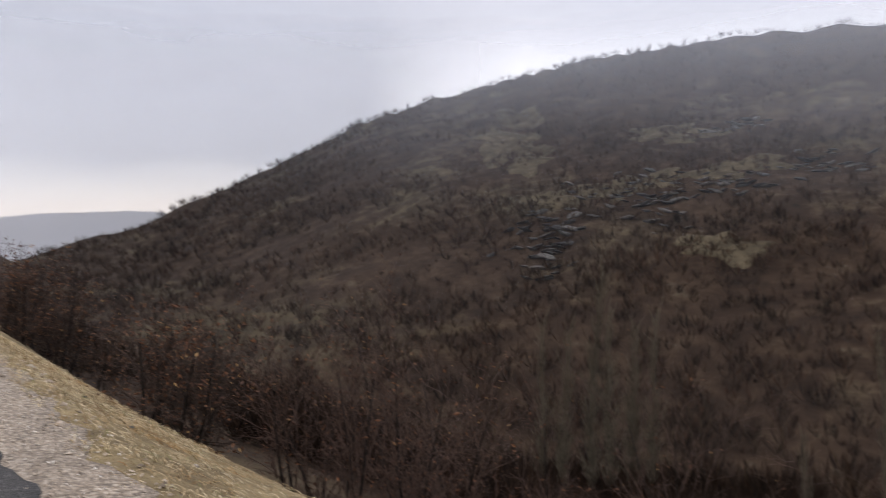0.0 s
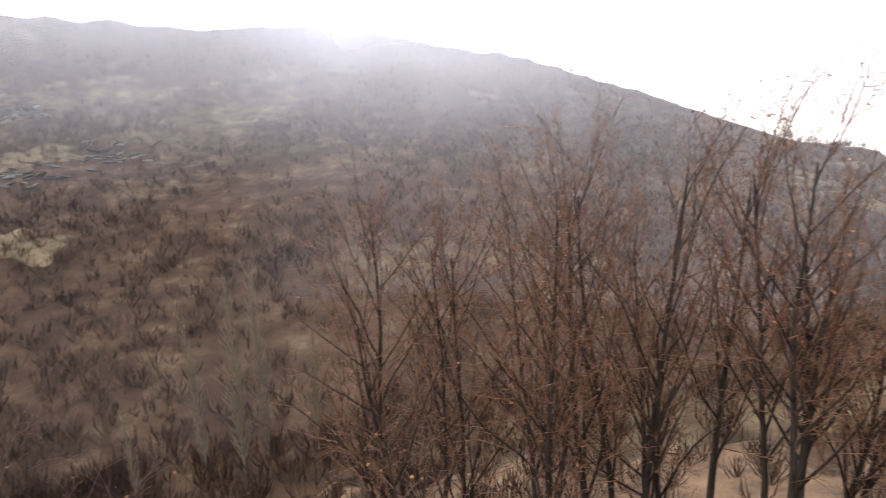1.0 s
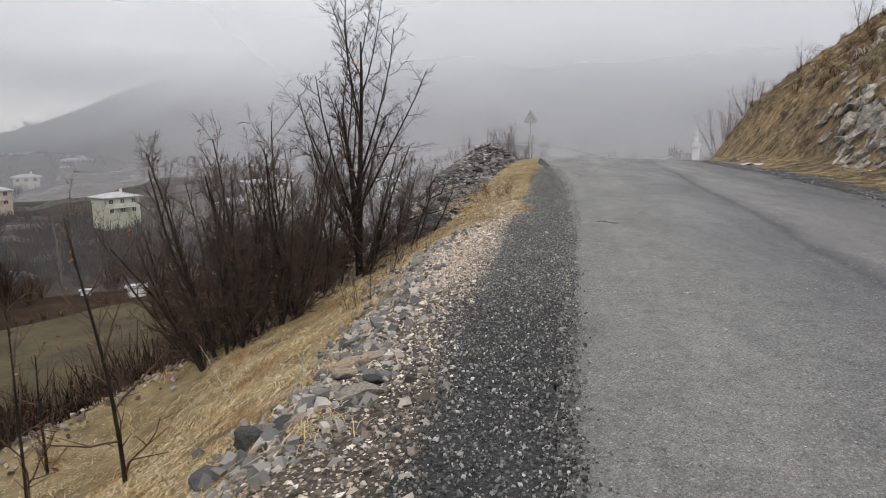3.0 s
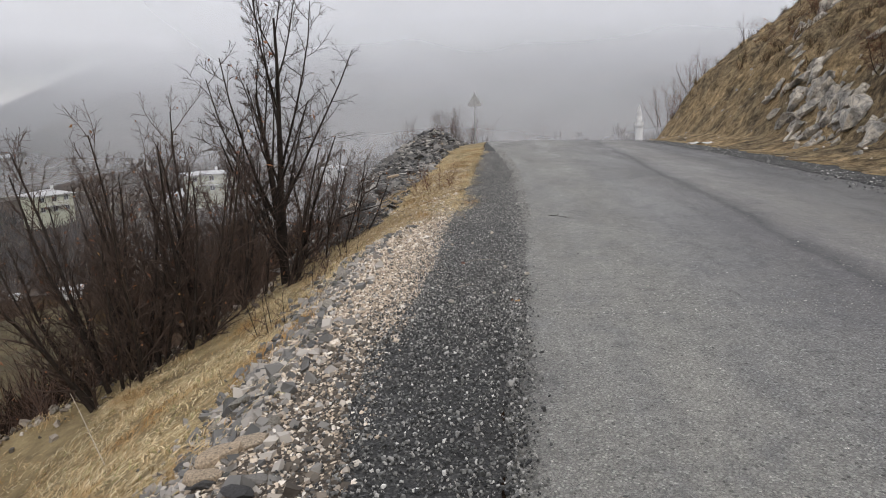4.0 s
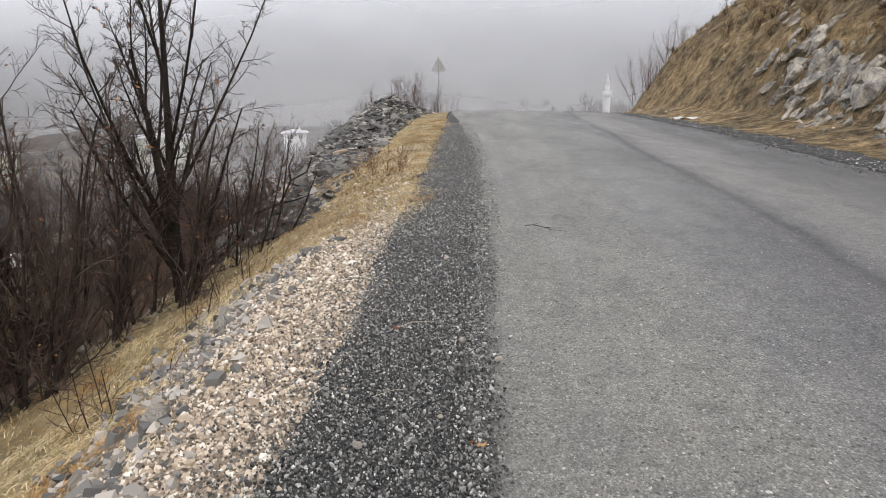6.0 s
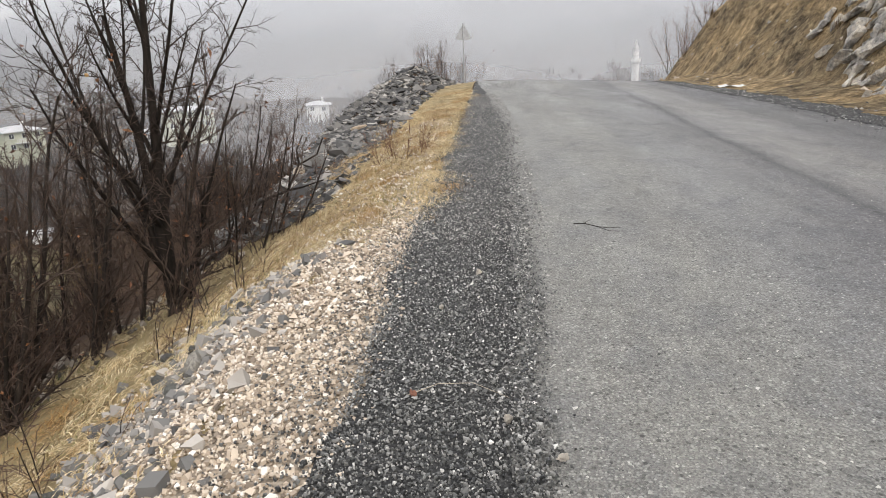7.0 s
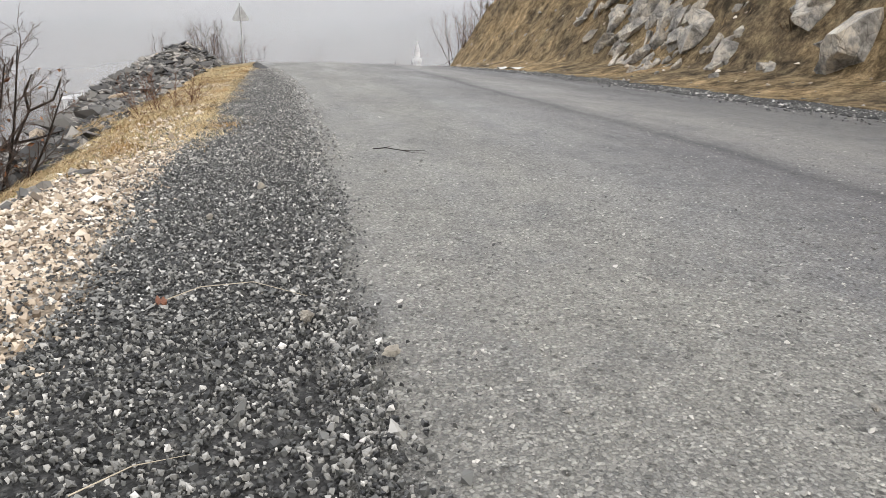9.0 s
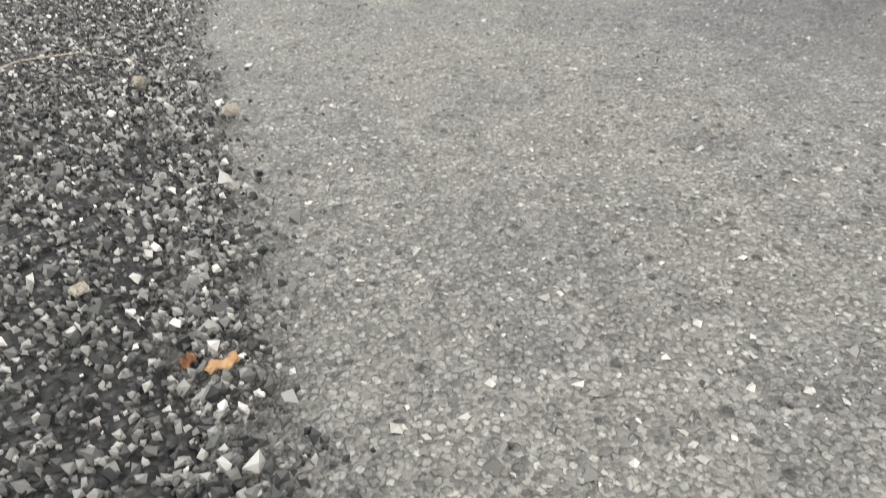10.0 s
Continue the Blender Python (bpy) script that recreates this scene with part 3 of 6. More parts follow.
def band(name, inner, outer, y0, y1, step, lift, mat, n=10, crown=0.0):
    """A strip laid on the ground between two lines x = inner(y) and x = outer(y), with a skirt below its edges."""
    ys = np.arange(y0, y1 + step / 2, step)
    verts, faces = [], []
    for y in ys:
        a, b = inner(y), outer(y)
        f = np.concatenate([[0], np.linspace(0.02 / max(0.3, b - a), 1 - 0.02 / max(0.3, b - a), n - 2), [1]])
        xs = a + (b - a) * f
        zs = height(xs, np.full(n, y)) + lift + crown * np.sin(f * np.pi)
        zs[0] -= lift + 0.05
        zs[-1] -= lift + 0.05
        verts += list(zip(xs, np.full(n, y), zs))
    for j in range(len(ys) - 1):
        for k in range(n - 1):
            q = j * n + k
            faces.append((q, q + 1, q + n + 1, q + n))
    return mesh_of(name, verts, faces, [mat])


def wav(y, amp, size, seed):
    return amp * (math.sin(y * 6.28 / size + seed) + 0.6 * math.sin(y * 15.1 / size + seed * 2.3) + 0.4 * math.sin(y * 37 / size + seed * 5))


road = tagged(new("road", band("road", lambda y: bend(y) - 0.25 - 0.62 * float(smooth(19, 27, y)), lambda y: bend(y) + 5.75 + wav(y, 0.07, 3.1, 2), -45, 58, 0.25, 0.012, ASPHALT, 26)),
              "pale worn chip-seal country road, damp, with faded wheel tracks", "road", kind="structure")
far_shoulder = tagged(new("gravel_shoulder", band("gravel_shoulder", lambda y: bend(y) + 5.65 + wav(y, 0.03, 2.1, 7), lambda y: bend(y) + 6.7 + wav(y, 0.1, 2.9, 4), -45, 56, 0.25, 0.02, DARK_GRAVEL_BED, 10)),
                      "dark damp gravel margin under the cut bank", "road shoulder", kind="structure")


def gravel_edge(y):
    """Where the dark gravel ends on the asphalt."""
    return np.interp(y, [4, 8, 10, 13, 18, 22, 27, 34], [-0.10, -0.09, -0.06, 0.02, 0.04, 0.0, -0.22, -0.7]) + 0.035 * rolling(np.asarray(y, float), 0.3, 1.1)


def gravel_back(y):
    """Where the dark gravel gives way to the pale."""
    return np.interp(y, [2, 4, 5.5, 7.2, 8.2, 9.4, 10.5, 13, 20], [-0.86, -0.90, -0.88, -0.94, -1.06, -0.90, -0.88, -0.90, -0.84])


def pale_edge(y):
    """Outer edge of the pale gravel."""
    return -1.0 - float(np.interp(y, [-14, -8, 2, 6, 9, 12.2, 13.2, 14.4, 15], [0.26, 0.26, 0.26, 0.42, 0.66, 0.9, 0.55, 0.05, 0.0]))


shoulder = tagged(new("gravel_shoulder", band("gravel_shoulder", lambda y: bend(y) + float(gravel_back(y)) + wav(y, 0.04, 2.3, 3), lambda y: bend(y) + float(gravel_edge(y)) - 0.11 + wav(y, 0.03, 0.7, 1), -45, 36, 0.12, 0.024, DARK_GRAVEL_BED, 12)),
                  "dark grey loose gravel shoulder beside the road", "road shoulder", kind="structure")
pale_strip = tagged(new("pale_gravel_strip", band("pale_gravel_strip", lambda y: pale_edge(y) - 0.1 + wav(y, 0.06, 1.3, 5), lambda y: -0.7, -14, 14.4, 0.2, 0.014, LIGHT_GRAVEL_BED, 10)),
                    "pale pinkish crushed-limestone strip beyond the shoulder", "road shoulder", kind="structure")


bare_soil = tagged(new("bare_soil", band("bare_soil", lambda y: -1.62 + 0.25 * float(smooth(7.4, 8.8, y)) + wav(y, 0.07, 0.9, 2), lambda y: -0.83, 5.0, 8.8, 0.1, 0.019, BARE_SOIL, 10)),
                   "damp brown soil showing between stones and gravel", "soil", kind="structure")


def verge_out(y):
    return float(verge_lip(y)) - 0.1 + wav(y, 0.15, 3.7, 6)


verge = tagged(new("grass_verge", band("grass_verge", verge_out, lambda y: bend(y) - 0.9, -30, 48, 0.3, 0.008, VERGE_SOIL, 24)),
               "sloping verge of dry straw-coloured grass", "grass verge", kind="structure")
bank_face = tagged(new("cut_bank", band("cut_bank", lambda y: bend(y) + 6.45 + wav(y, 0.1, 2.9, 4), lambda y: bend(y) + 24.0, -45, 59, 0.2, 0.03, BANK_SOIL, 110)),
                   "rusty grass-covered cut bank rising from the road", "bank", kind="structure")


def brush_slope():
    """Tan grassy slope below the verge, laid on the hillside."""
    heads, rs = np.linspace(54, 103, 60), np.linspace(10.5, 60, 60)
    H, R = np.meshgrid(np.radians(heads), rs)
    H = H + 0.05 * np.sin(R * 0.31) + 0.04 * np.sin(R * 0.73 + 1)
    R = R + 2.2 * np.sin(H * 23) + 1.5 * np.sin(H * 41 + 1)
    X, Y = -0.3 - R * np.sin(H), 1 + R * np.cos(H)
    Z = height(X, Y) + 0.1
    Z[0], Z[-1], Z[:, 0], Z[:, -1] = Z[0] - 0.5, Z[-1] - 0.5, Z[:, 0] - 0.5, Z[:, -1] - 0.5
    i = np.arange(X.size).reshape(X.shape)
    a, b, c, d = i[:-1, :-1].ravel(), i[:-1, 1:].ravel(), i[1:, 1:].ravel(), i[1:, :-1].ravel()
    return fast_mesh("grassy_slope", np.stack([X.ravel(), Y.ravel(), Z.ravel()], 1), np.concatenate([np.stack([a, b, c], 1), np.stack([a, c, d], 1)]), SLOPE_GRASS, True)


tagged(new("grassy_slope", brush_slope()), "tan dead grass and leaf litter on the slope below the road", "slope", kind="structure")

# ---- helpers for things ----
def part(name, me, parent, label=""):
    ob = new(name, me)
    ob.parent = parent
    if label:
        ob["label"] = label
    return ob


def thing(name, at, label, category, group="", kind="", turn=0.0):
    ob = new(name)
    ob.empty_display_size = 0.2
    ob.matrix_world = pose(*at, 0, 0, turn)
    return tagged(ob, label, category, group, kind)


def z_at(x, y):
    return float(height(x, y))


class Tubes:
    """Collects tapered, bent rods as triangles."""

    def __init__(self):
        self.v, self.f, self.n = [], [], 0

    def rod(self, pts, radii, sides=4):
        pts = np.asarray(pts, float)
        radii = np.asarray(radii, float)
        d = np.gradient(pts, axis=0)
        d /= np.linalg.norm(d, axis=1)[:, None] + 1e-9
        ref = np.array([0.31, 0.95, 0.05]) if abs(d[0][1]) < 0.8 else np.array([0.95, 0.2, 0.1])
        a = np.cross(d, ref)
        a /= np.linalg.norm(a, axis=1)[:, None] + 1e-9
        b = np.cross(d, a)
        ang = np.arange(sides) * 2 * np.pi / sides
        ring = pts[:, None] + radii[:, None, None] * (np.cos(ang)[None, :, None] * a[:, None] + np.sin(ang)[None, :, None] * b[:, None])
        k = len(pts)
        i = np.arange(k * sides).reshape(k, sides) + self.n
        p, q = i[:-1], i[1:]
        p2, q2 = np.roll(p, -1, 1), np.roll(q, -1, 1)
        self.f.append(np.stack([p.ravel(), p2.ravel(), q2.ravel()], 1))
        self.f.append(np.stack([p.ravel(), q2.ravel(), q.ravel()], 1))
        self.v.append(ring.reshape(-1, 3))
        self.n += k * sides

    def leaf(self, at, along, size, rng):
        side = np.cross(along, rng.normal(size=3))
        side /= np.linalg.norm(side) + 1e-9
        up = np.cross(side, along)
        p = np.array([at, at + along * size * 0.5 + side * size * 0.32 + up * size * 0.1, at + along * size, at + along * size * 0.5 - side * size * 0.32 + up * size * 0.1, at + along * size * 0.55 - up * 0.06 * size])
        self.v.append(p)
        j = self.n
        self.f.append(np.array([(j, j + 1, j + 4), (j + 1, j + 2, j + 4), (j + 2, j + 3, j + 4), (j + 3, j, j + 4)]))
        self.n += 5

    def mesh(self, name, mat, smooth_faces=True):
        return fast_mesh(name, np.concatenate(self.v), np.concatenate(self.f), mat, smooth_faces)


def grow(rng, at, way, length, radius, level, form, wood, twigs, leaves):
    """A limb with its side shoots; form gives shoots, angle, share of length, wobble and upward pull for each level."""
    shoots, angle, share, wobble, pull = form["levels"][level]
    last = level + 1 >= len(form["levels"])
    n = 1 if last else (9, 5, 3)[min(level, 2)]
    pts, d = [np.array(at, float)], np.array(way, float)
    d /= np.linalg.norm(d)
    for _ in range(n):
        d = d + rng.normal(size=3) * wobble + np.array([0, 0, pull])
        d /= np.linalg.norm(d)
        pts.append(pts[-1] + d * length / n)
    f = np.linspace(0, 1, n + 1)
    radii = radius * (1 - 0.82 * f ** 0.9) + 0.0017
    own = twigs
    if level <= form["wood"]:
        own = Tubes()
        wood.append((level, own))
    own.rod(pts, radii, (7, 5, 3, 3)[min(level, 3)] if level <= form["wood"] else 3)
    pts = np.array(pts)
    if last:
        if leaves is not None:
            for q in f[1:]:
                if rng.random() < form["leafy"]:
                    k = min(int(q * n), n)
                    leaves.leaf(pts[k], (d + rng.normal(size=3) * 0.8 + np.array([0, 0, -0.4])) / 1.6, rng.uniform(0.6, 1.2) * form["leaf"], rng)
        return
    for k in range(shoots):
        q = form["bare"][min(level, len(form["bare"]) - 1)]
        q = q + (1 - q) * (k + rng.uniform(0.1, 0.9)) / shoots
        i = min(int(q * n), n - 1)
        base = pts[i] + (pts[i + 1] - pts[i]) * (q * n - i)
        axis = pts[i + 1] - pts[i]
        axis /= np.linalg.norm(axis)
        side = np.cross(axis, rng.normal(size=3))
        if level < 2:
            turn = k * 2.4 + rng.uniform(-0.5, 0.5)
            side = np.array([math.cos(turn), math.sin(turn), 0.0])
            side = side - axis * side.dot(axis)
        side /= np.linalg.norm(side) + 1e-9
        a = radians(angle * rng.uniform(0.6, 1.35))
        grow(rng, base, axis * math.cos(a) + side * math.sin(a), length * share * rng.uniform(0.6, 1.2) * (1.15 - 0.55 * q), radius * (1 - 0.78 * q) * form.get("slim", 0.6), level + 1, form, wood, twigs, leaves)


OAK = dict(levels=[(9, 24, 0.45, 0.04, 0.03), (6, 34, 0.42, 0.10, 0.07), (4, 42, 0.5, 0.2, 0.03), (0, 0, 0, 0.25, 0.0)], wood=1, bare=(0.36, 0.2, 0.15), leafy=0.03, leaf=0.07)
TALL_TREE = dict(levels=[(11, 28, 0.60, 0.03, 0.015), (14, 46, 0.25, 0.045, 0.085), (6, 42, 0.46, 0.13, 0.07), (4, 45, 0.5, 0.2, 0.03), (0, 0, 0, 0.25, 0.02)], wood=1, bare=(0.1, 0.18, 0.12, 0.1), leafy=0.012, leaf=0.06, slim=0.46)
YOUNG_OAK = dict(levels=[(15, 32, 0.42, 0.045, 0.05), (9, 38, 0.42, 0.11, 0.07), (5, 42, 0.5, 0.2, 0.03), (0, 0, 0, 0.25, 0.0)], wood=1, bare=(0.36, 0.12, 0.1), leafy=0.16, leaf=0.042, slim=0.5)
BUSH = dict(levels=[(9, 26, 0.45, 0.07, 0.05), (7, 42, 0.42, 0.14, 0.05), (0, 0, 0, 0.25, 0.0)], wood=0, bare=(0.1, 0.1), leafy=0.04, leaf=0.06, slim=0.5)
HEDGE = dict(levels=[(15, 34, 0.27, 0.05, 0.05), (7, 40, 0.46, 0.12, 0.06), (4, 46, 0.5, 0.2, 0.02), (0, 0, 0, 0.25, 0.0)], wood=0, bare=(0.16, 0.12, 0.1), leafy=0.03, leaf=0.05, slim=0.5)
RUSSET = dict(levels=[(11, 40, 0.5, 0.08, 0.04), (7, 42, 0.45, 0.14, 0.04), (5, 45, 0.5, 0.2, 0.0), (0, 0, 0, 0.25, 0.0)], wood=0, bare=(0.15, 0.1, 0.1), leafy=0.2, leaf=0.055)
SPARSE = dict(levels=[(12, 45, 0.26, 0.025, 0.05), (4, 45, 0.45, 0.15, 0.06), (0, 0, 0, 0.25, 0.0)], wood=0, bare=(0.2, 0.1), leafy=0.35, leaf=0.05)
SCRUB = dict(levels=[(9, 38, 0.5, 0.1, 0.05), (7, 42, 0.5, 0.15, 0.05), (0, 0, 0, 0.22, 0.02)], wood=0, bare=(0.05, 0.05), leafy=0.1, leaf=0.1)
WEED = SPARSE | dict(leafy=0.05, leaf=0.02)
POPLAR = dict(levels=[(44, 16, 0.20, 0.015, 0.02), (9, 20, 0.5, 0.07, 0.1), (0, 0, 0, 0.1, 0.08)], wood=0, bare=(0.08, 0.1), leafy=0.0, leaf=0.1, slim=0.75)


def plant(name, label, category, form, at, stems, tall, girth, seed, lean=0.12, top=None, bark=None, twig=None, spread=0.15, group="", turn=0.0, aim=(0, 0)):
    """A tree or shrub: trunk (and limbs), crown of twigs, and what leaves still cling to it."""
    if top is not None:
        tall = (top - z_at(at[0], at[1])) * 0.93
    rng = np.random.default_rng(seed)
    wood, twigs, leaves = [], Tubes(), Tubes()
    for k in range(stems):
        a = rng.uniform(0, 6.28)
        way = (math.cos(a) * lean * rng.uniform(0.3, 1.5) + aim[0], math.sin(a) * lean * rng.uniform(0.3, 1.5) + aim[1], 1.0)
        foot = (math.cos(a) * spread * rng.uniform(0, 1), math.sin(a) * spread * rng.uniform(0, 1), -0.65)
        h = tall * (rng.uniform(0.72, 1.0) if k else 1.0)
        grow(rng, foot, way, h + 0.65, girth * rng.uniform(0.75, 1.05), 0, form, wood, twigs, leaves)
    ob = thing(name, (at[0], at[1], z_at(at[0], at[1])), label, category, group, turn=turn)
    stem = None
    for level, rods in wood:
        if level == 0:
            stem = part("trunk", rods.mesh("trunk", bark or BARK), ob)
        else:
            part("limb", rods.mesh("limb", bark or BARK), stem)
    part("crown", twigs.mesh("crown", twig or TWIGS), ob, "bare brown twigs")
    if leaves.n:
        part("foliage", leaves.mesh("foliage", DEAD_LEAF, False), ob, "withered russet leaves")["kind"] = "stuff"
    return ob


# ---- trees along the edge ----
plant("tree", "tall bare dark-barked tree with several stems on the verge", "tree", TALL_TREE, (-3.7, 14.9), 2, 5.3, 0.105, 15, lean=0.05, top=3.2, spread=0.16, twig=DARK_TWIGS)
HEDGE_LABEL = "bare dark shrub with a few orange leaves on the edge"
for k, (x, y, top, stems, fan) in enumerate([(-4.8, 11.85, 1.0, 8, (-0.2, -0.08)), (-4.75, 12.0, 1.6, 8, (0.02, -0.05)), (-4.5, 12.65, 1.5, 8, (0.03, 0.0)), (-4.3, 13.5, 1.85, 7, (0.04, 0)), (-4.05, 14.2, 1.35, 5, (0.08, 0)), (-5.3, 12.8, 1.0, 5, (-0.12, 0)), (-4.75, 14.4, 1.2, 5, (0, 0))]):
    plant("shrub", HEDGE_LABEL, "shrub", HEDGE, (x, y), stems, 3.4, 0.038, 30 + k, lean=0.30, spread=0.32, bark=HEDGE_BARK, twig=HEDGE_TWIGS, group="hedge along the edge", top=top, aim=fan)
for k, (x, y, tall, stems) in enumerate([(-3.25, 15.5, 1.7, 4), (-3.5, 15.9, 1.9, 4), (-3.9, 16.6, 1.9, 3)]):
    plant("shrub", "small bare bush beside the tall tree", "shrub", HEDGE, (x, y), stems, tall, 0.022, 44 + k, lean=0.4, spread=0.2, aim=(0.32, 0.1), twig=HEDGE_TWIGS)
# saplings on the grass slope
for k, (x, y, tall, ax) in enumerate([(-4.08, 8.29, 2.5, 0.0), (-4.94, 8.09, 2.2, 0.0), (-4.85, 7.6, 1.0, -0.35), (-4.7, 7.2, 0.95, -0.3), (-5.9, 9.4, 1.4, 0.05)]):
    plant("sapling", "thin bare sapling with a few withered leaves", "sapling", SPARSE, (x, y), 1, tall, 0.028, 50 + k, lean=0.04, aim=(ax, -0.02), group="saplings on the slope")
# stand of young oaks below the wall of the slope
for k, (head, r, top, stems, lean_left) in enumerate([(96.5, 8.6, 1.35, 1, 0.12), (92.3, 9.2, 0.9, 1, 0.03), (88.5, 9.6, 0.75, 1, 0.0), (83.5, 8.5, 1.35, 1, -0.02), (81.5, 9.3, 1.3, 1, 0.0), (79, 8.6, 1.7, 1, -0.16), (76.4, 9.0, 1.5, 1, -0.05), (72.8, 9.2, 0.7, 1, 0.05), (69.6, 8.7, 1.35, 1, -0.06), (65.2, 8.8, 1.5, 1, -0.08), (63, 8.5, 1.6, 2, -0.17), (60.5, 9.3, 0.3, 1, -0.25)]):
    a = radians(head)
    plant("young_oak", "slender young oak with a few rust-brown leaves", "tree", YOUNG_OAK, (-0.27 - r * math.sin(a), 1.13 + r * math.cos(a)), stems + k % 2, top, 0.072, 70 + k, lean=0.09, spread=0.25, twig=RUST_TWIGS, group="young oaks below the verge", top=top + 0.15, aim=(-lean_left * math.cos(a), -lean_left * math.sin(a)))
for k, (x, y, tall) in enumerate([(-6.9, -2.4, 2.4), (-7.6, -3.6, 2.6), (-6.6, 0.6, 1.6)]):
    plant("sapling", "small oak sapling with orange leaves", "sapling", SPARSE, (x, y), 2, tall, 0.02, 90 + k, lean=0.2, group="saplings on the slope")
# russet thicket behind
for k, (head, r, tall, stems) in enumerate([(175, 17, 0.9, 4), (173, 15, 0.8, 4), (171, 16.5, 0.6, 4), (168.5, 18, 0.0, 3), (163.5, 9.2, 0.35, 4), (161.5, 10.2, 0.1, 3), (153, 9.9, -0.5, 2), (150.5, 9.2, -0.1, 3), (147, 9.8, -0.1, 3), (144, 9.2, -0.2, 3), (141.5, 9.8, 0.1, 3), (139, 10.3, -0.2, 2), (132, 11, -1.5, 2), (121, 11.5, -1.6, 2), (116, 11, -1.3, 2)]):
    a = radians(head)
    plant("oak_bush", "bushy young oak thick with rust-red withered leaves", "shrub", RUSSET | dict(leafy=0.45) if k < 6 else RUSSET if k % 3 == 2 else OAK | dict(leafy=0.4, leaf=0.05, wood=0), (-0.28 - r * math.sin(a), 0.17 + r * math.cos(a)), stems + 2 * (k < 6), tall, 0.04, 110 + k, lean=0.25, spread=0.4, twig=HEDGE_TWIGS if k < 6 else TWIGS, group="russet oak thicket", top=tall)
# brown scrub on the slope below
rng = np.random.default_rng(8)
scrub = [plant("slope_bush", "leafless brown bush on the slope below the road", "shrub", SCRUB, (-20, 20 + k), 7, 3.6, 0.018, 140 + k, lean=0.4, spread=0.5, bark=TWIGS, group="bushes on the lower slope") for k in range(3)]
spots = [(-20, 20), (-20, 21), (-20, 22)]
for k in range(48):
    head, r = radians(rng.uniform(18, 150)), 14 + 40 * rng.random() ** 0.7
    if (58 < math.degrees(head) < 112 and r < 30) or r < 22:
        continue
    x, y = -0.3 - r * math.sin(head), 3 + r * math.cos(head)
    if ((x + 52) / 14) ** 2 + ((y - 58) / 26) ** 2 < 1.1:
        continue
    s = rng.uniform(0.7, 1.35)
    copy_thing(scrub[k % 3], pose(x, y, z_at(x, y) - 0.1, 0, 0, rng.uniform(0, 360)) @ Matrix.Scale(s, 4))
# pale poplars in the valley bottom
poplars = [plant("poplar", "tall slim leafless poplar with pale upright branches", "tree", POPLAR, (-60, -40 - 3 * k), 1, 19 - 2 * k, 0.2, 160 + k, lean=0.02, bark=POPLAR_BARK, twig=POPLAR_BARK, group="poplars in the valley") for k in range(2)]
for k, (head, r, s) in enumerate([(133, 72, 0.85), (131.5, 68, 0.95), (129, 70, 1.05), (127.5, 71, 1.0), (125.5, 74, 0.8), (113, 66, 0.5), (108, 72, 0.75), (105, 70, 1.0), (103, 73, 0.9), (99, 72, 0.7), (45, 120, 0.55), (52, 130, 0.5), (38, 125, 0.5)]):
    a = radians(head)
    x, y = -0.3 - r * math.sin(a), 0.5 + r * math.cos(a)
    copy_thing(poplars[k % 2], pose(x, y, z_at(x, y) - 0.2, 0, 0, 40 * k) @ Matrix.Scale(s * (1.15 if head > 90 else 1.0), 4))
# bushes round the crest
for k, (x, y, tall) in enumerate([(-4.6, 42.5, 1.9), (-3.6, 43.5, 1.7), (-2.9, 42.8, 1.8), (-2.2, 44.6, 1.6), (-1.4, 45.5, 1.5), (-5.6, 40, 1.5), (-6.2, 37, 1.3)]):
    plant("bush", "small leafless bush on the rubble heap", "shrub", BUSH, (x, y), 8, tall, 0.014, 180 + k, lean=0.32, spread=0.6, group="bushes at the crest")
for k, (x, y, tall) in enumerate([(9.4, 46, 2.2), (10.3, 47, 2.3), (11.2, 46.5, 2.2)]):
    plant("bush", "leafless grey bush where the road bends", "shrub", BUSH, (x, y), 10, tall, 0.016, 190 + k, lean=0.4, spread=0.6, twig=RUST_TWIGS, group="bushes at the bend")
for k, (x, y, tall) in enumerate([(13.6, 38.5, 1.5), (14.6, 37, 1.3), (12.3, 41.5, 1.0), (15.4, 33, 1.6)]):
    plant("bush", "thin bare bush on top of the cut bank", "shrub", BUSH, (x, y), 4, tall, 0.014, 200 + k, lean=0.35, spread=0.4, group="bushes on the bank")
for k, (x, y) in enumerate([(4.4, 66), (5.6, 65), (6.8, 67), (8.0, 66), (9.0, 68), (3.2, 67)]):
    plant("bush", "reddish leafless brush beyond the crest", "shrub", SCRUB | dict(leafy=0.25), (x, y), 7, 4.4, 0.03, 220 + k, lean=0.3, spread=0.6, group="brush beyond the crest", top=0.3)
# the brown dried weed among the verge grass
plant("dried_weed", "dried brown weed standing in the verge grass", "plant", WEED, (-1.5, 17.6), 12, 0.5, 0.004, 210, lean=0.45, spread=0.25, bark=RUST_TWIGS, twig=RUST_TWIGS)
for k, (x, y) in enumerate([(-2.4, 13.2), (-2.7, 12.2), (-2.5, 10.9)]):
    plant("dried_weed", "wispy grey dried weed at the gravel edge", "plant", WEED, (x, y), 5, 0.5, 0.004, 213 + k, lean=0.4, spread=0.12)

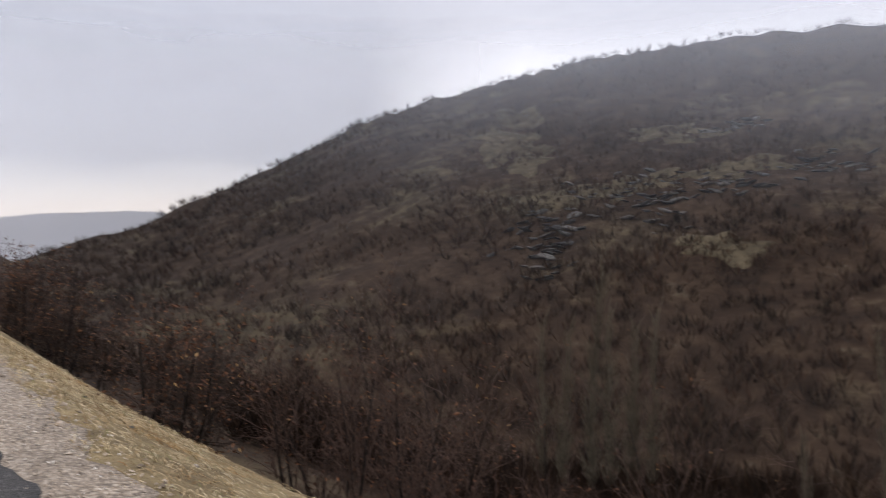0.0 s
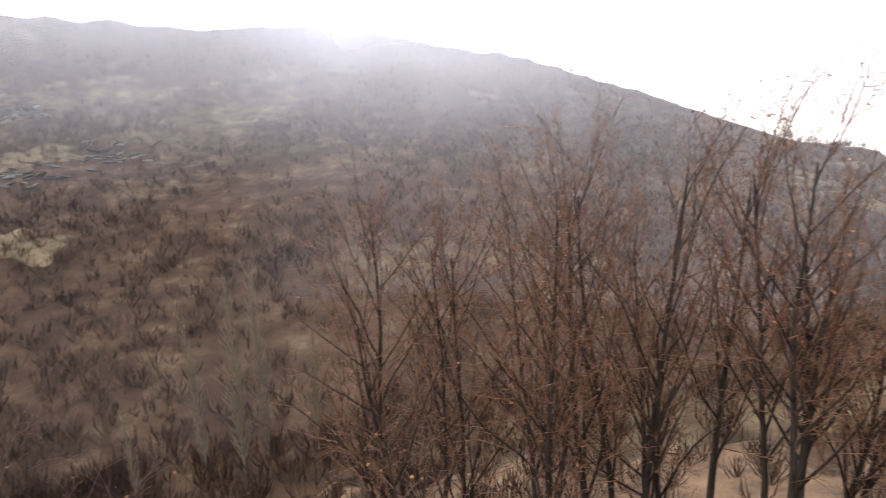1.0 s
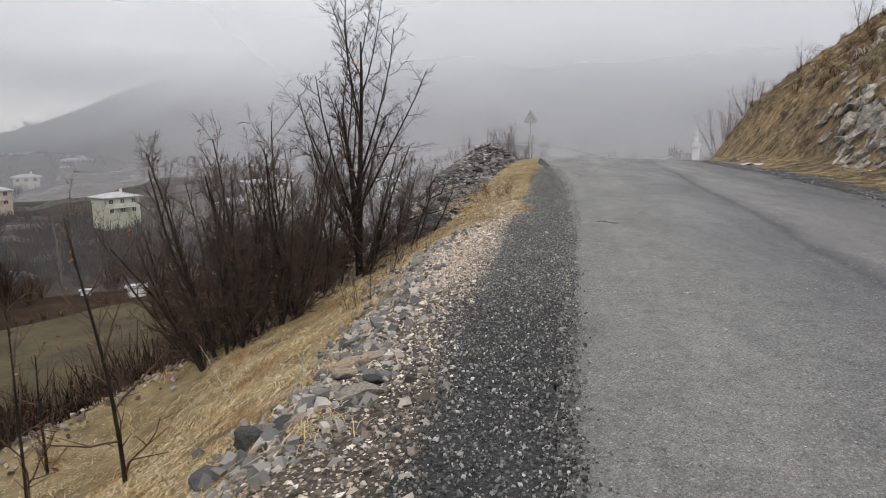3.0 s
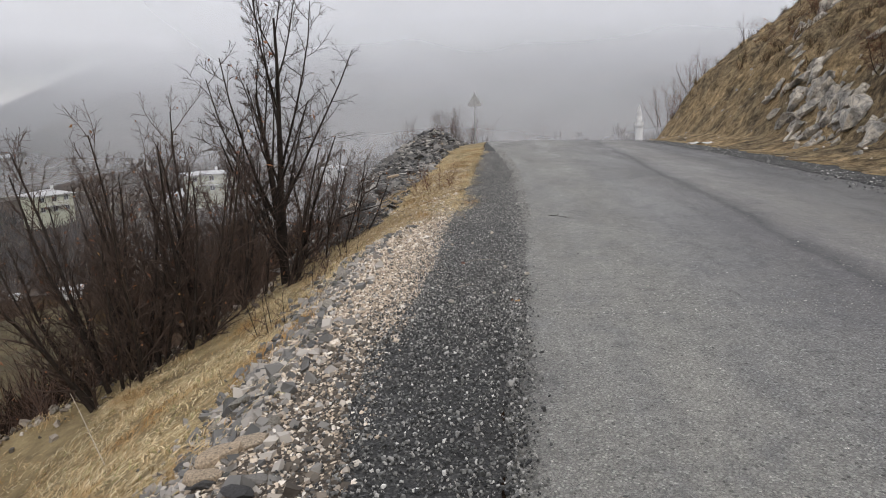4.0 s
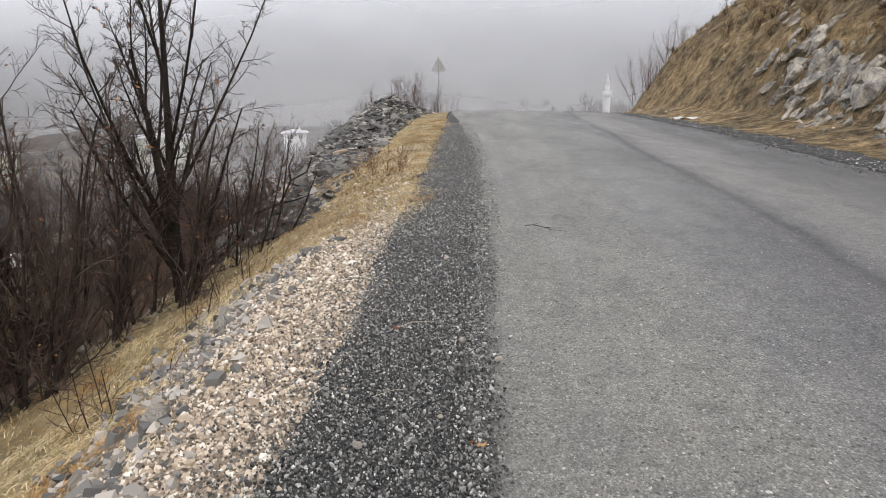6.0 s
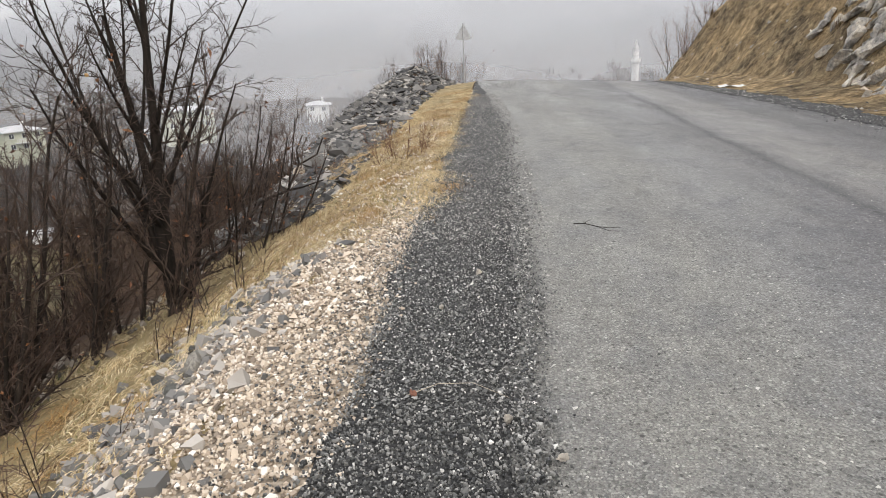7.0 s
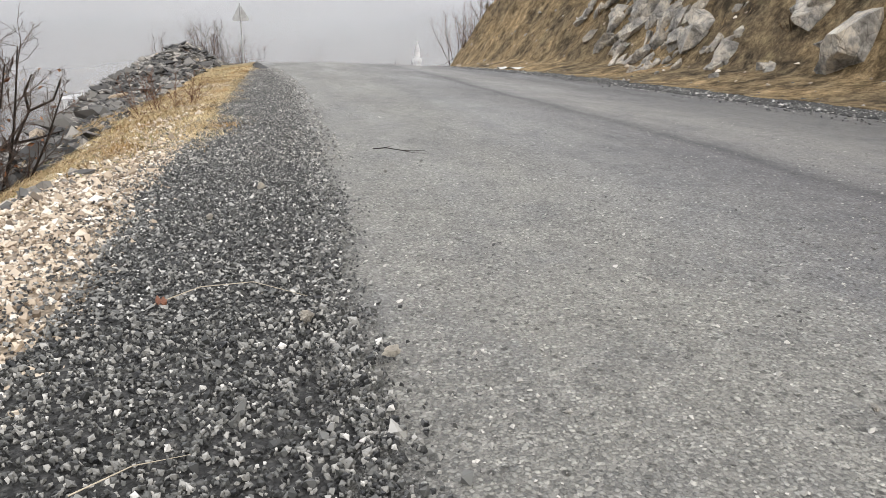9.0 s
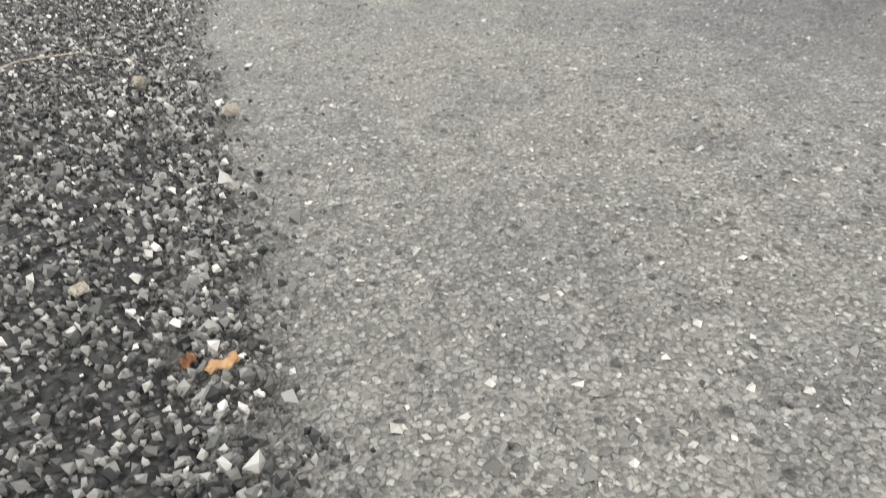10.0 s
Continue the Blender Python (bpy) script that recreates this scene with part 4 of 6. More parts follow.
for k, (x, y, tall) in enumerate([(9.4, 22.65, 0.75), (11.6, 27.5, 0.9), (11.0, 24.0, 0.7), (10.6, 31.0, 0.8), (12.3, 33.0, 0.9), (10.3, 19.2, 0.7)]):
    plant("heath_bush", "low rust-brown bush growing on the bank", "shrub", RUSSET, (x, y), 3, tall, 0.012, 240 + k, lean=0.6, spread=0.3, twig=RUST_TWIGS, group="bushes on the bank")

# ---- loose ground cover ----
def pebbles(name, pts, sizes, mat, rng, flat=0.6):
    """Small angular stones, joined: bent octahedra."""
    base = np.array([(1, 0, 0), (-1, 0, 0), (0, 1, 0), (0, -1, 0), (0, 0, 1), (0, 0, -1)], float)
    tri = np.array([(0, 2, 4), (2, 1, 4), (1, 3, 4), (3, 0, 4), (2, 0, 5), (1, 2, 5), (3, 1, 5), (0, 3, 5)])
    n = len(pts)
    v = base[None] * rng.uniform(0.55, 1.15, (n, 6, 1)) + rng.normal(size=(n, 6, 3)) * 0.22
    v[:, :, 2] *= flat
    v *= np.asarray(sizes)[:, None, None]
    a = rng.uniform(0, 6.28, n)
    c, s = np.cos(a)[:, None], np.sin(a)[:, None]
    x, y = v[:, :, 0] * c - v[:, :, 1] * s, v[:, :, 0] * s + v[:, :, 1] * c
    tilt = rng.normal(size=(n, 1)) * 0.5
    z = v[:, :, 2] + x * tilt * 0.6
    v = np.stack([x, y, z], 2) + np.asarray(pts)[:, None, :]
    f = (tri[None] + (np.arange(n) * 6)[:, None, None]).reshape(-1, 3)
    return fast_mesh(name, v.reshape(-1, 3), f, mat, False)


def blocks(name, pts, sizes, mat, rng):
    """Small broken stones, joined: crooked six-sided blocks lying any way up."""
    base = np.array([(-1, -1, -1), (1, -1, -1), (1, 1, -1), (-1, 1, -1), (-1, -1, 1), (1, -1, 1), (1, 1, 1), (-1, 1, 1)], float) * 0.62
    tri = np.array([(0, 2, 1), (0, 3, 2), (4, 5, 6), (4, 6, 7), (0, 1, 5), (0, 5, 4), (1, 2, 6), (1, 6, 5), (2, 3, 7), (2, 7, 6), (3, 0, 4), (3, 4, 7)])
    n = len(pts)
    v = base[None] + rng.uniform(-0.3, 0.3, (n, 8, 3))
    v *= rng.uniform(0.55, 1.25, (n, 1, 3))
    q = rng.normal(size=(n, 4)) * np.array([1.0, 0.4, 0.4, 1.0])
    q /= np.linalg.norm(q, axis=1)[:, None]
    w, u = q[:, None, :1], q[:, None, 1:]
    t = 2 * np.cross(np.broadcast_to(u, v.shape), v)
    v = v + w * t + np.cross(np.broadcast_to(u, v.shape), t)
    v = v * np.asarray(sizes)[:, None, None] + np.asarray(pts)[:, None, :]
    f = (tri[None] + (np.arange(n) * 8)[:, None, None]).reshape(-1, 3)
    return fast_mesh(name, v.reshape(-1, 3), f, mat, False)


def chips(name, pts, sizes, mat, rng):
    """Crushed chips, joined: six-cornered lumps with a flattened top and foot."""
    n = len(pts)
    a = np.array([0.0, 2.1, 4.2])
    v = np.zeros((n, 6, 3))
    spin = rng.uniform(0, 6.28, (n, 1))
    for k, (z, r, off) in enumerate(((-0.55, 0.95, 0.0), (0.55, 0.8, 1.05))):
        ang = a[None] + off + spin + rng.normal(size=(n, 3)) * 0.3
        rad = r * rng.uniform(0.7, 1.2, (n, 3))
        v[:, 3 * k: 3 * k + 3] = np.stack([np.cos(ang) * rad, np.sin(ang) * rad * 0.8, z + rng.normal(size=(n, 3)) * 0.18], 2)
    tilt = rng.normal(size=(n, 1)) * 0.35
    v[:, :, 2] += v[:, :, 0] * tilt
    v = v * np.asarray(sizes)[:, None, None] + np.asarray(pts)[:, None, :]
    tri = np.array([(0, 2, 1), (3, 4, 5), (0, 1, 3), (1, 4, 3), (1, 2, 4), (2, 5, 4), (2, 0, 5), (0, 3, 5)])
    f = (tri[None] + (np.arange(n) * 6)[:, None, None]).reshape(-1, 3)
    return fast_mesh(name, v.reshape(-1, 3), f, mat, False)


def on_ground(x, y, lift=0.0):
    return np.stack([x, y, height(x, y) + lift], 1)


rng = np.random.default_rng(21)
# dark chips on the shoulder, thinning out over the asphalt's edge
n = 76000
ys = np.linspace(1.5, 26, 400)
mass = np.cumsum(np.interp(ys, [1.5, 5, 8.3, 9.2, 12.0, 15, 19, 26], [0.25, 0.5, 1.0, 2.4, 2.2, 1.0, 0.45, 0.08]))
y = np.interp(rng.random(n), mass / mass[-1], ys)
rim, back = gravel_edge(y), gravel_back(y)
x = back + (rim - 0.07 - back) * rng.random(n)
x[: n // 7] = (rim - 0.10)[: n // 7] + np.abs(rng.normal(size=n // 7)) * 0.062
x[n // 7: n // 4] = back[n // 7: n // 4] + 0.05 - np.abs(rng.normal(size=n // 4 - n // 7)) * 0.24
size = rng.lognormal(-5.26, 0.36, n) * np.interp(y, [2, 8, 9.5], [1.35, 1.2, 1.0])
at = on_ground(x, y, 0.024) + np.stack([0 * x, 0 * x, rng.random(n) * 0.010], 1)
close = y < 10.5
dark_chips = tagged(new("dark_gravel", chips("dark_gravel", at[close], size[close] * 1.1, DARK_CHIPS, rng)), "loose dark grey crushed stone on the road shoulder", "gravel", kind="stuff")
dark_chips_on = tagged(new("dark_gravel", pebbles("dark_gravel", at[~close], size[~close] * 1.15, DARK_CHIPS, rng, 0.8)), "loose dark grey crushed stone along the road", "gravel", kind="stuff")
n = 34000
y = rng.uniform(-9, 14.6, n)
y[:25000] = rng.uniform(6.5, 14.3, 25000)
y[25000:31000] = rng.uniform(2.0, 6.5, 6000)
edge = np.interp(y, [-14, -8, 2, 6, 9, 12.2, 13.2, 14.4, 15], [0.26, 0.26, 0.26, 0.42, 0.66, 0.9, 0.55, 0.05, 0.0])
x = gravel_back(y) + 0.06 - (edge * 1.2 + 0.10 + 1.0 + gravel_back(y) + 0.2) * rng.random(n) ** 0.9
sparse = smooth(5.2, 6.0, y) * (1 - smooth(7.6, 9.0, y))
keep = rng.random(n) > 0.5 * sparse
x = x + rng.normal(size=n) * 0.07
x, y, n = x[keep], y[keep], int(keep.sum())
size = rng.lognormal(-4.52, 0.38, n)
at, close = on_ground(x, y, 0.018), (y > 7) & (y < 12.5)
pale_chips = tagged(new("pale_gravel", blocks("pale_gravel", at[close], size[close] * 0.85, PALE_CHIPS, rng)), "loose pale limestone gravel", "gravel", kind="stuff")
pale_chips_on = tagged(new("pale_gravel", pebbles("pale_gravel", at[~close], size[~close], PALE_CHIPS, rng)), "loose pale limestone gravel along the verge", "gravel", kind="stuff")
n = 7000
y = 13 + 15 * rng.random(n) ** 1.2
x = gravel_back(y) + (gravel_edge(y) + 0.15 - gravel_back(y)) * rng.random(n)
worn_chips = tagged(new("road_grit", pebbles("road_grit", on_ground(x, y, 0.03), rng.lognormal(-4.75, 0.35, n), ROAD_CHIPS, rng)), "paler grey chips mixed into the shoulder gravel", "gravel", kind="stuff")
n = 11000
y = 9.0 + 8 * rng.random(n) ** 1.6
x = 0.05 + 4.0 * rng.random(n) ** 1.3
size = rng.lognormal(-5.4, 0.4, n)
road_chips = tagged(new("road_grit", pebbles("road_grit", on_ground(x, y, 0.013), size, ROAD_CHIPS, rng)), "small loose grey chips lying on the road", "gravel", kind="stuff")
n = 260
y, x = rng.uniform(12, 34, n), 6.1 + np.abs(rng.normal(size=n)) * 0.6
far_chips = tagged(new("pale_gravel", pebbles("pale_gravel", on_ground(x, y, 0.03), np.minimum(0.07, rng.lognormal(-4.0, 0.5, n)), SMALL_STONES, rng)), "pale stones fallen along the foot of the bank", "gravel", kind="stuff")


def straw(name, x, y, length, mat, rng, droop=1.0, width=0.004, lift=0.0, stray=0.8):
    """Blades of dry grass, each bent over in three pieces; neighbours lie much the same way."""
    n = len(x)
    root = on_ground(x, y, lift)
    a = rolling(x * 1.0, y * 1.0, 0.9) * 2.2 + rng.normal(size=n) * stray + 3.6
    d = np.stack([np.cos(a), np.sin(a)], 1)
    rise = rng.uniform(0.15, 0.95, n) / droop
    L = length * rng.uniform(0.5, 1.25, n)
    f = np.array([0, 0.4, 0.75, 1.0])
    out = np.array([0, 0.3, 0.68, 1.0])
    h = np.stack([0 * rise, rise * 0.55, rise * 0.6, rise * 0.28], 1)
    p = root[:, None, :] + np.concatenate([d[:, None, :] * (L[:, None] * out)[:, :, None], (L[:, None] * h)[:, :, None]], 2)
    p[:, :, 2] += height(p[:, :, 0], p[:, :, 1]) - root[:, None, 2]
    s = np.stack([-d[:, 1], d[:, 0], np.zeros(n)], 1)
    w = width * rng.uniform(0.6, 1.5, n)[:, None] * np.array([1.0, 0.9, 0.6])
    left = p[:, :3] + s[:, None] * w[:, :, None]
    right = p[:, :3] - s[:, None] * w[:, :, None]
    v = np.concatenate([left, right, p[:, 3:]], 1)
    tri = np.array([(0, 3, 4), (0, 4, 1), (1, 4, 5), (1, 5, 2), (2, 5, 6)])
    fc = (tri[None] + (np.arange(n) * 7)[:, None, None]).reshape(-1, 3)
    return fast_mesh(name, v.reshape(-1, 3), fc, mat, False)


def verge_points(n, y0, y1, rng, power=1.0):
    y = rng.uniform(y0, y1, n)
    inner = np.where(y < 14.4, -1.02 - np.interp(y, [-14, -8, 2, 6, 9, 12.2, 13.2, 14.4, 15], [0.2, 0.2, 0.2, 0.45, 0.9, 1.2, 0.7, 0.05, 0.0]), -0.9)
    outer = np.interp(y, LIP[:, 0], LIP[:, 1]) - 0.3
    outer = np.where(y > 16, inner - 1.5 - 0.3 * rolling(y, y, 3.0), outer)
    x = inner + (outer - inner) * rng.random(n) ** power
    keep = (rolling(x, y, 1.3) + 0.9 > rng.random(n) * 1.3)
    return x[keep], y[keep]


x, y = verge_points(86000, -12, 31, rng, 1.15)
more_y = rng.uniform(13, 25, 21000)
x, y = np.concatenate([x, -0.95 - 1.7 * rng.random(21000)]), np.concatenate([y, more_y])
near_y = rng.uniform(3.5, 10.5, 21000)
x, y = np.concatenate([x, -1.5 - 4.2 * rng.random(21000)]), np.concatenate([y, near_y])
verge_grass = tagged(new("dry_grass", straw("dry_grass", x, y, 0.10, STRAW, rng, 1.25, 0.003, 0.0, 1.5)), "matted straw-coloured dry grass on the verge", "grass", kind="stuff")
# taller tufts at the edge of the gravel and round the stones
cx, cy = verge_points(260, 4, 22, rng, 2.2)
pick = rng.integers(0, len(cx), 26000)
x, y = cx[pick] + rng.normal(size=26000) * 0.10, cy[pick] + rng.normal(size=26000) * 0.12
tufts = tagged(new("grass_tuft", straw("grass_tuft", x, y, 0.15, STRAW, rng, 1.2, 0.002, 0.0, 1.2)), "pale straw tufts leaning over the gravel edge", "grass", kind="stuff")
cy = rng.uniform(12.8, 24, 60)
cx = -1.25 - rng.random(60) ** 1.4 * 1.8
pick = rng.integers(0, 60, 18000)
x, y = cx[pick] + rng.normal(size=18000) * 0.16, cy[pick] + rng.normal(size=18000) * 0.22
rust_tufts = tagged(new("grass_tuft", straw("grass_tuft", x, y, 0.16, RUST_STRAW, rng, 1.3, 0.0025)), "rusty brown tufts in the verge grass", "grass", kind="stuff")
n = 66000
y = 13 + 35 * rng.random(n) ** 1.5
v = rng.random(n) ** 1.5 * 9
x = bend(y) + 6.5 + v
keep = rolling(x, y, 1.4) + 0.8 + 0.8 * (v < 1.6) > rng.random(n) * 1.5
x, y = x[keep], y[keep]
bank_grass = tagged(new("bank_grass", straw("bank_grass", x, y, 0.10, RUST_STRAW, rng, 2.6, 0.005, 0.02, 1.2)), "rust-brown dry grass on the cut bank", "grass", kind="stuff")


# tussocks hanging down the bank, ochre below and olive-brown above
for count, reach, mat, label in ((1300, 3.2, RUST_STRAW, "ochre tussocks of dead grass on the cut bank"), (1500, 9.0, HEATH_STRAW, "olive-brown heath tussocks on the cut bank")):
    cy = 13 + 34 * rng.random(count) ** 1.3
    cv = 0.5 + reach * rng.random(count)
    cx = bend(cy) + 6.9 + cv
    pick = rng.integers(0, count, count * 17)
    x, y = cx[pick] + rng.normal(size=len(pick)) * 0.09, cy[pick] + rng.normal(size=len(pick)) * 0.12
    tagged(new("grass_tussock", straw("grass_tussock", x, y, 0.14, mat, rng, 2.0, 0.005, 0.01, 1.3)), label, "grass", kind="stuff")


# ---- bare scrub and woods on the hillsides ----
def scrub_mass(name, x, y, tall, mat, rng, spikes=16, thin=0.035):
    """Leafless bushes far off: fans of thin bent shoots."""
    n = len(x)
    root = np.stack([x, y, height(x, y) - 0.15], 1)
    a = rng.uniform(0, 6.28, (n, spikes))
    out = rng.uniform(0.05, 0.62, (n, spikes))
    up = rng.uniform(0.45, 1.0, (n, spikes))
    t = np.asarray(tall)[:, None]
    tip = root[:, None] + np.stack([np.cos(a) * out * t, np.sin(a) * out * t, up * t], 2)
    mid = root[:, None] + np.stack([np.cos(a) * out * t * 0.65, np.sin(a) * out * t * 0.65, up * t * 0.5], 2) + rng.normal(size=(n, spikes, 3)) * 0.06 * t[:, :, None]
    b = rng.uniform(0, 6.28, (n, spikes))
    w = np.stack([np.cos(b), np.sin(b), 0.3 * np.sin(a)], 2) * (t * thin * rng.uniform(0.6, 1.8, (n, spikes)))[:, :, None]
    foot = root[:, None] + w * 0.4
    v = np.stack([foot, mid + w, mid - w, tip], 2).reshape(-1, 3)
    tri = np.array([(0, 1, 2), (1, 3, 2)])
    f = (tri[None] + (np.arange(n * spikes) * 4)[:, None, None]).reshape(-1, 3)
    return fast_mesh(name, v, f, mat, False)


def polar(n, h0, h1, r0, r1, rng, power=1.0):
    head, r = np.radians(rng.uniform(h0, h1, n)), r0 + (r1 - r0) * rng.random(n) ** power
    return -0.3 - r * np.sin(head), 3 + r * np.cos(head), r


x, y, r = polar(34000, 56, 172, 48, 330, rng, 0.8)
keep = rolling(x, y, 34) + 0.85 > rng.random(len(x)) * 1.5
x, y, r = x[keep], y[keep], r[keep]
hill_scrub = tagged(new("hillside_scrub", scrub_mass("hillside_scrub", x, y, rng.uniform(0.8, 3.8, len(x)), WOOD_HAZE, rng, 11, 0.019)), "leafless brown scrub covering the steep hillside", "scrub", kind="stuff")
x, y, r = polar(12000, -25, 58, 82, 560, rng, 1.5)
keep = (rolling(x, y, 40) + 0.15 > rng.random(len(x)) * 1.2) & ~((((x + 52) / 14) ** 2 + ((y - 58) / 26) ** 2) < 1.3)
x, y = x[keep], y[keep]
village_scrub = tagged(new("valley_woods", scrub_mass("valley_woods", x, y, rng.uniform(2.0, 6.5, len(x)), WOOD_HAZE, rng, 26, 0.016)), "leafless grey woods and hedges round the village", "woods", kind="stuff")
x, y, r = polar(1900, 30, 160, 42, 78, rng)
keep = ((-x < np.abs(y) * 1.6) | (rng.random(1900) < 0.12)) & ~((((x + 52) / 15) ** 2 + ((y - 58) / 27) ** 2) < 1.2)
x2, y2, r2 = polar(1100, 114, 154, 44, 78, rng)
keep &= (np.degrees(np.arctan2(-x, y)) > 60) | (rng.random(1900) < 0.4)
x, y, keep = np.concatenate([x[keep], x2]), np.concatenate([y[keep], y2]), np.ones(int(keep.sum()) + 1100, bool)
valley_thicket = tagged(new("valley_thicket", scrub_mass("valley_thicket", x[keep], y[keep], rng.uniform(2.0, 5.5, keep.sum()), DARK_WOOD, rng, 44, 0.008)), "dark leafless thicket along the valley bottom", "woods", kind="stuff")


x, y, r = polar(1300, 20, 62, 84, 165, rng)
keep = (rolling(x, y, 16) + 0.35 > rng.random(1300)) & ~((((x + 52) / 15) ** 2 + ((y - 58) / 27) ** 2) < 1.25)
terrace_trees = tagged(new("orchard_trees", scrub_mass("orchard_trees", x[keep], y[keep], rng.uniform(2.0, 7.0, keep.sum()), WOOD_HAZE, rng, 46, 0.006)), "bare dark trees among the terraces", "woods", kind="stuff")
# gardens and hedges in front of the houses
heads = np.array([34.6, 42.4, 51.6, 49.0, 23.4, 26.0, 13.7, 36.9, 40.2, 45.3, 49.6])
reach = np.array([172, 205, 182, 172, 162, 190, 178, 300, 262, 262, 275.0])
pick = rng.integers(0, len(heads), 420)
h, r = np.radians(heads[pick] + rng.normal(size=420) * 1.5), reach[pick] - 5.5 - 6 * rng.random(420)
x, y = -0.3 - r * np.sin(h), 3 + r * np.cos(h)
gardens = tagged(new("garden_trees", scrub_mass("garden_trees", x, y, rng.uniform(1.8, 4.0, 420), WOOD_HAZE, rng, 40, 0.008)), "bare garden trees and hedges below the houses", "woods", kind="stuff")
n = 2300
y = rng.uniform(5.6, 13.2, n)
edge = np.interp(y, [4, 6, 8.5, 10.5, 12.2, 13.2], [0.4, 0.5, 0.6, 0.85, 1.0, 0.7])
x = -1.06 - edge + rng.normal(size=n) * 0.24 - 0.08
small_stones = tagged(new("broken_stone", blocks("broken_stone", on_ground(x, y, 0.02), np.minimum(0.07, rng.lognormal(-3.8, 0.5, n)), SMALL_STONES, rng)), "broken grey stones strewn between gravel and grass", "stones", kind="stuff")
n = 900
y = rng.uniform(1.5, 17, n)
x = np.interp(y, LIP[:, 0], LIP[:, 1]) + 0.1 + rng.normal(size=n) * 0.38
n2 = 1300
y2 = 5.0 + 4.0 * rng.random(n2)
x2 = gravel_back(y2) + 0.1 - (0.7 + 0.25 * rolling(y2, y2, 1.1)) * rng.random(n2)
tagged(new("broken_stone", blocks("broken_stone", on_ground(x2, y2, 0.02), np.minimum(0.06, rng.lognormal(-4.45, 0.5, n2)), VERGE_CHIPS, rng)), "brown and grey broken stones over bare soil", "stones", kind="stuff")
lip_stones = tagged(new("broken_stone", blocks("broken_stone", on_ground(x, y, 0.03), np.minimum(0.08, rng.lognormal(-3.5, 0.5, n)), VERGE_CHIPS, rng)), "broken pale stones along the slope's edge", "stones", kind="stuff")


# ---- the green meadow ----
def meadow_mesh():
    verts, faces = [], []
    n, rings = 60, 14
    for j in range(rings + 1):
        for i in range(n):
            a = i / n * 6.283
            k = j / rings * (1 + 0.12 * math.sin(3 * a + 1) + 0.07 * math.sin(7 * a))
            u, v = 13 * k * math.cos(a), 25 * k * math.sin(a)
            x, y = -52 + u * 0.93 + v * 0.18, 58 - u * 0.3 + v * 0.95
            verts.append((x, y, z_at(x, y) + (0.10 if j < rings else -0.2)))
    for j in range(rings):
        for i in range(n):
            a, b = j * n + i, j * n + (i + 1) % n
            faces.append((a, b, b + n, a + n))
    return mesh_of("meadow", verts, faces, [MEADOW])


tagged(new("meadow", meadow_mesh()), "green-brown winter meadow in the valley", "meadow", kind="structure")

# pale chips strewn through the verge grass, and dark grit along the far edge of the road
n = 3600
y = 11.5 + 10.5 * rng.random(n) ** 1.3
x = -1.0 - np.abs(rng.normal(size=n)) * 0.7
strewn = tagged(new("pale_gravel", pebbles("pale_gravel", on_ground(x, y, 0.03), np.minimum(0.045, rng.lognormal(-4.35, 0.45, n)), PALE_CHIPS, rng, 0.7)), "pale stones strewn through the verge grass", "gravel", kind="stuff")
n = 6000
y = 12 + 22 * rng.random(n) ** 1.4
x = 5.95 + rng.normal(size=n) * 0.3
margin_grit = tagged(new("dark_gravel", pebbles("dark_gravel", on_ground(x, y, 0.022), rng.lognormal(-4.5, 0.45, n), DARK_CHIPS, rng, 0.7)), "dark loose stones along the far road edge", "gravel", kind="stuff")
# tongues of straw lapping over the shoulder
cy = np.concatenate([rng.uniform(13.6, 16.6, 26), rng.uniform(16.6, 30, 50)])
cx = -0.92 + 0.2 * rolling(cy, cy * 0.3, 1.7) + rng.normal(size=76) * 0.07 + 0.12 * (cy < 15.5)
pick = rng.integers(0, 76, 15000)
x, y = cx[pick] + rng.normal(size=15000) * 0.09, cy[pick] + rng.normal(size=15000) * 0.2
tongues = tagged(new("grass_tuft", straw("grass_tuft", x, y, 0.13, STRAW, rng, 1.5, 0.002, 0.02)), "pale straw lapping over the dark gravel", "grass", kind="stuff")
# low dark brush and heather on the cut bank, thicker towards its top
n = 3600
y = 13 + 33 * rng.random(n) ** 1.3
v = 1.6 + 8.5 * rng.random(n) ** 0.7
x = bend(y) + 6.9 + v
keep = rolling(x, y, 2.6) - 0.25 + 0.12 * v + 0.03 * (30 - y) > rng.random(n) * 1.3
x, y = x[keep], y[keep]
bank_brush = tagged(new("bank_brush", scrub_mass("bank_brush", x, y, rng.uniform(0.15, 0.7, len(x)), BANK_BRUSH, rng, 60, 0.008)), "low dark leafless brush on the cut bank", "brush", kind="stuff")
n = 170
y = rng.uniform(13, 46, n)
x = bend(y) + 6.9 + 0.4 + 7 * rng.random(n) ** 1.3
bank_stones = tagged(new("broken_stone", pebbles("broken_stone", on_ground(x, y, 0.04), np.minimum(0.12, rng.lognormal(-3.1, 0.5, n)), PALE_CHIPS, rng, 0.8)), "broken limestone scattered over the bank", "stones", kind="stuff")
# undergrowth between the young oaks
x, y, r = polar(420, 56, 118, 9.8, 34, rng, 1.2)
keep = rolling(x, y, 3.0) + 0.35 > rng.random(len(x))
x, y = x[keep], y[keep]
undergrowth = tagged(new("undergrowth", scrub_mass("undergrowth", x, y, rng.uniform(0.25, 0.9, len(x)), BANK_BRUSH, rng, 44, 0.006)), "low brown undergrowth on the slope below the road", "brush", kind="stuff")


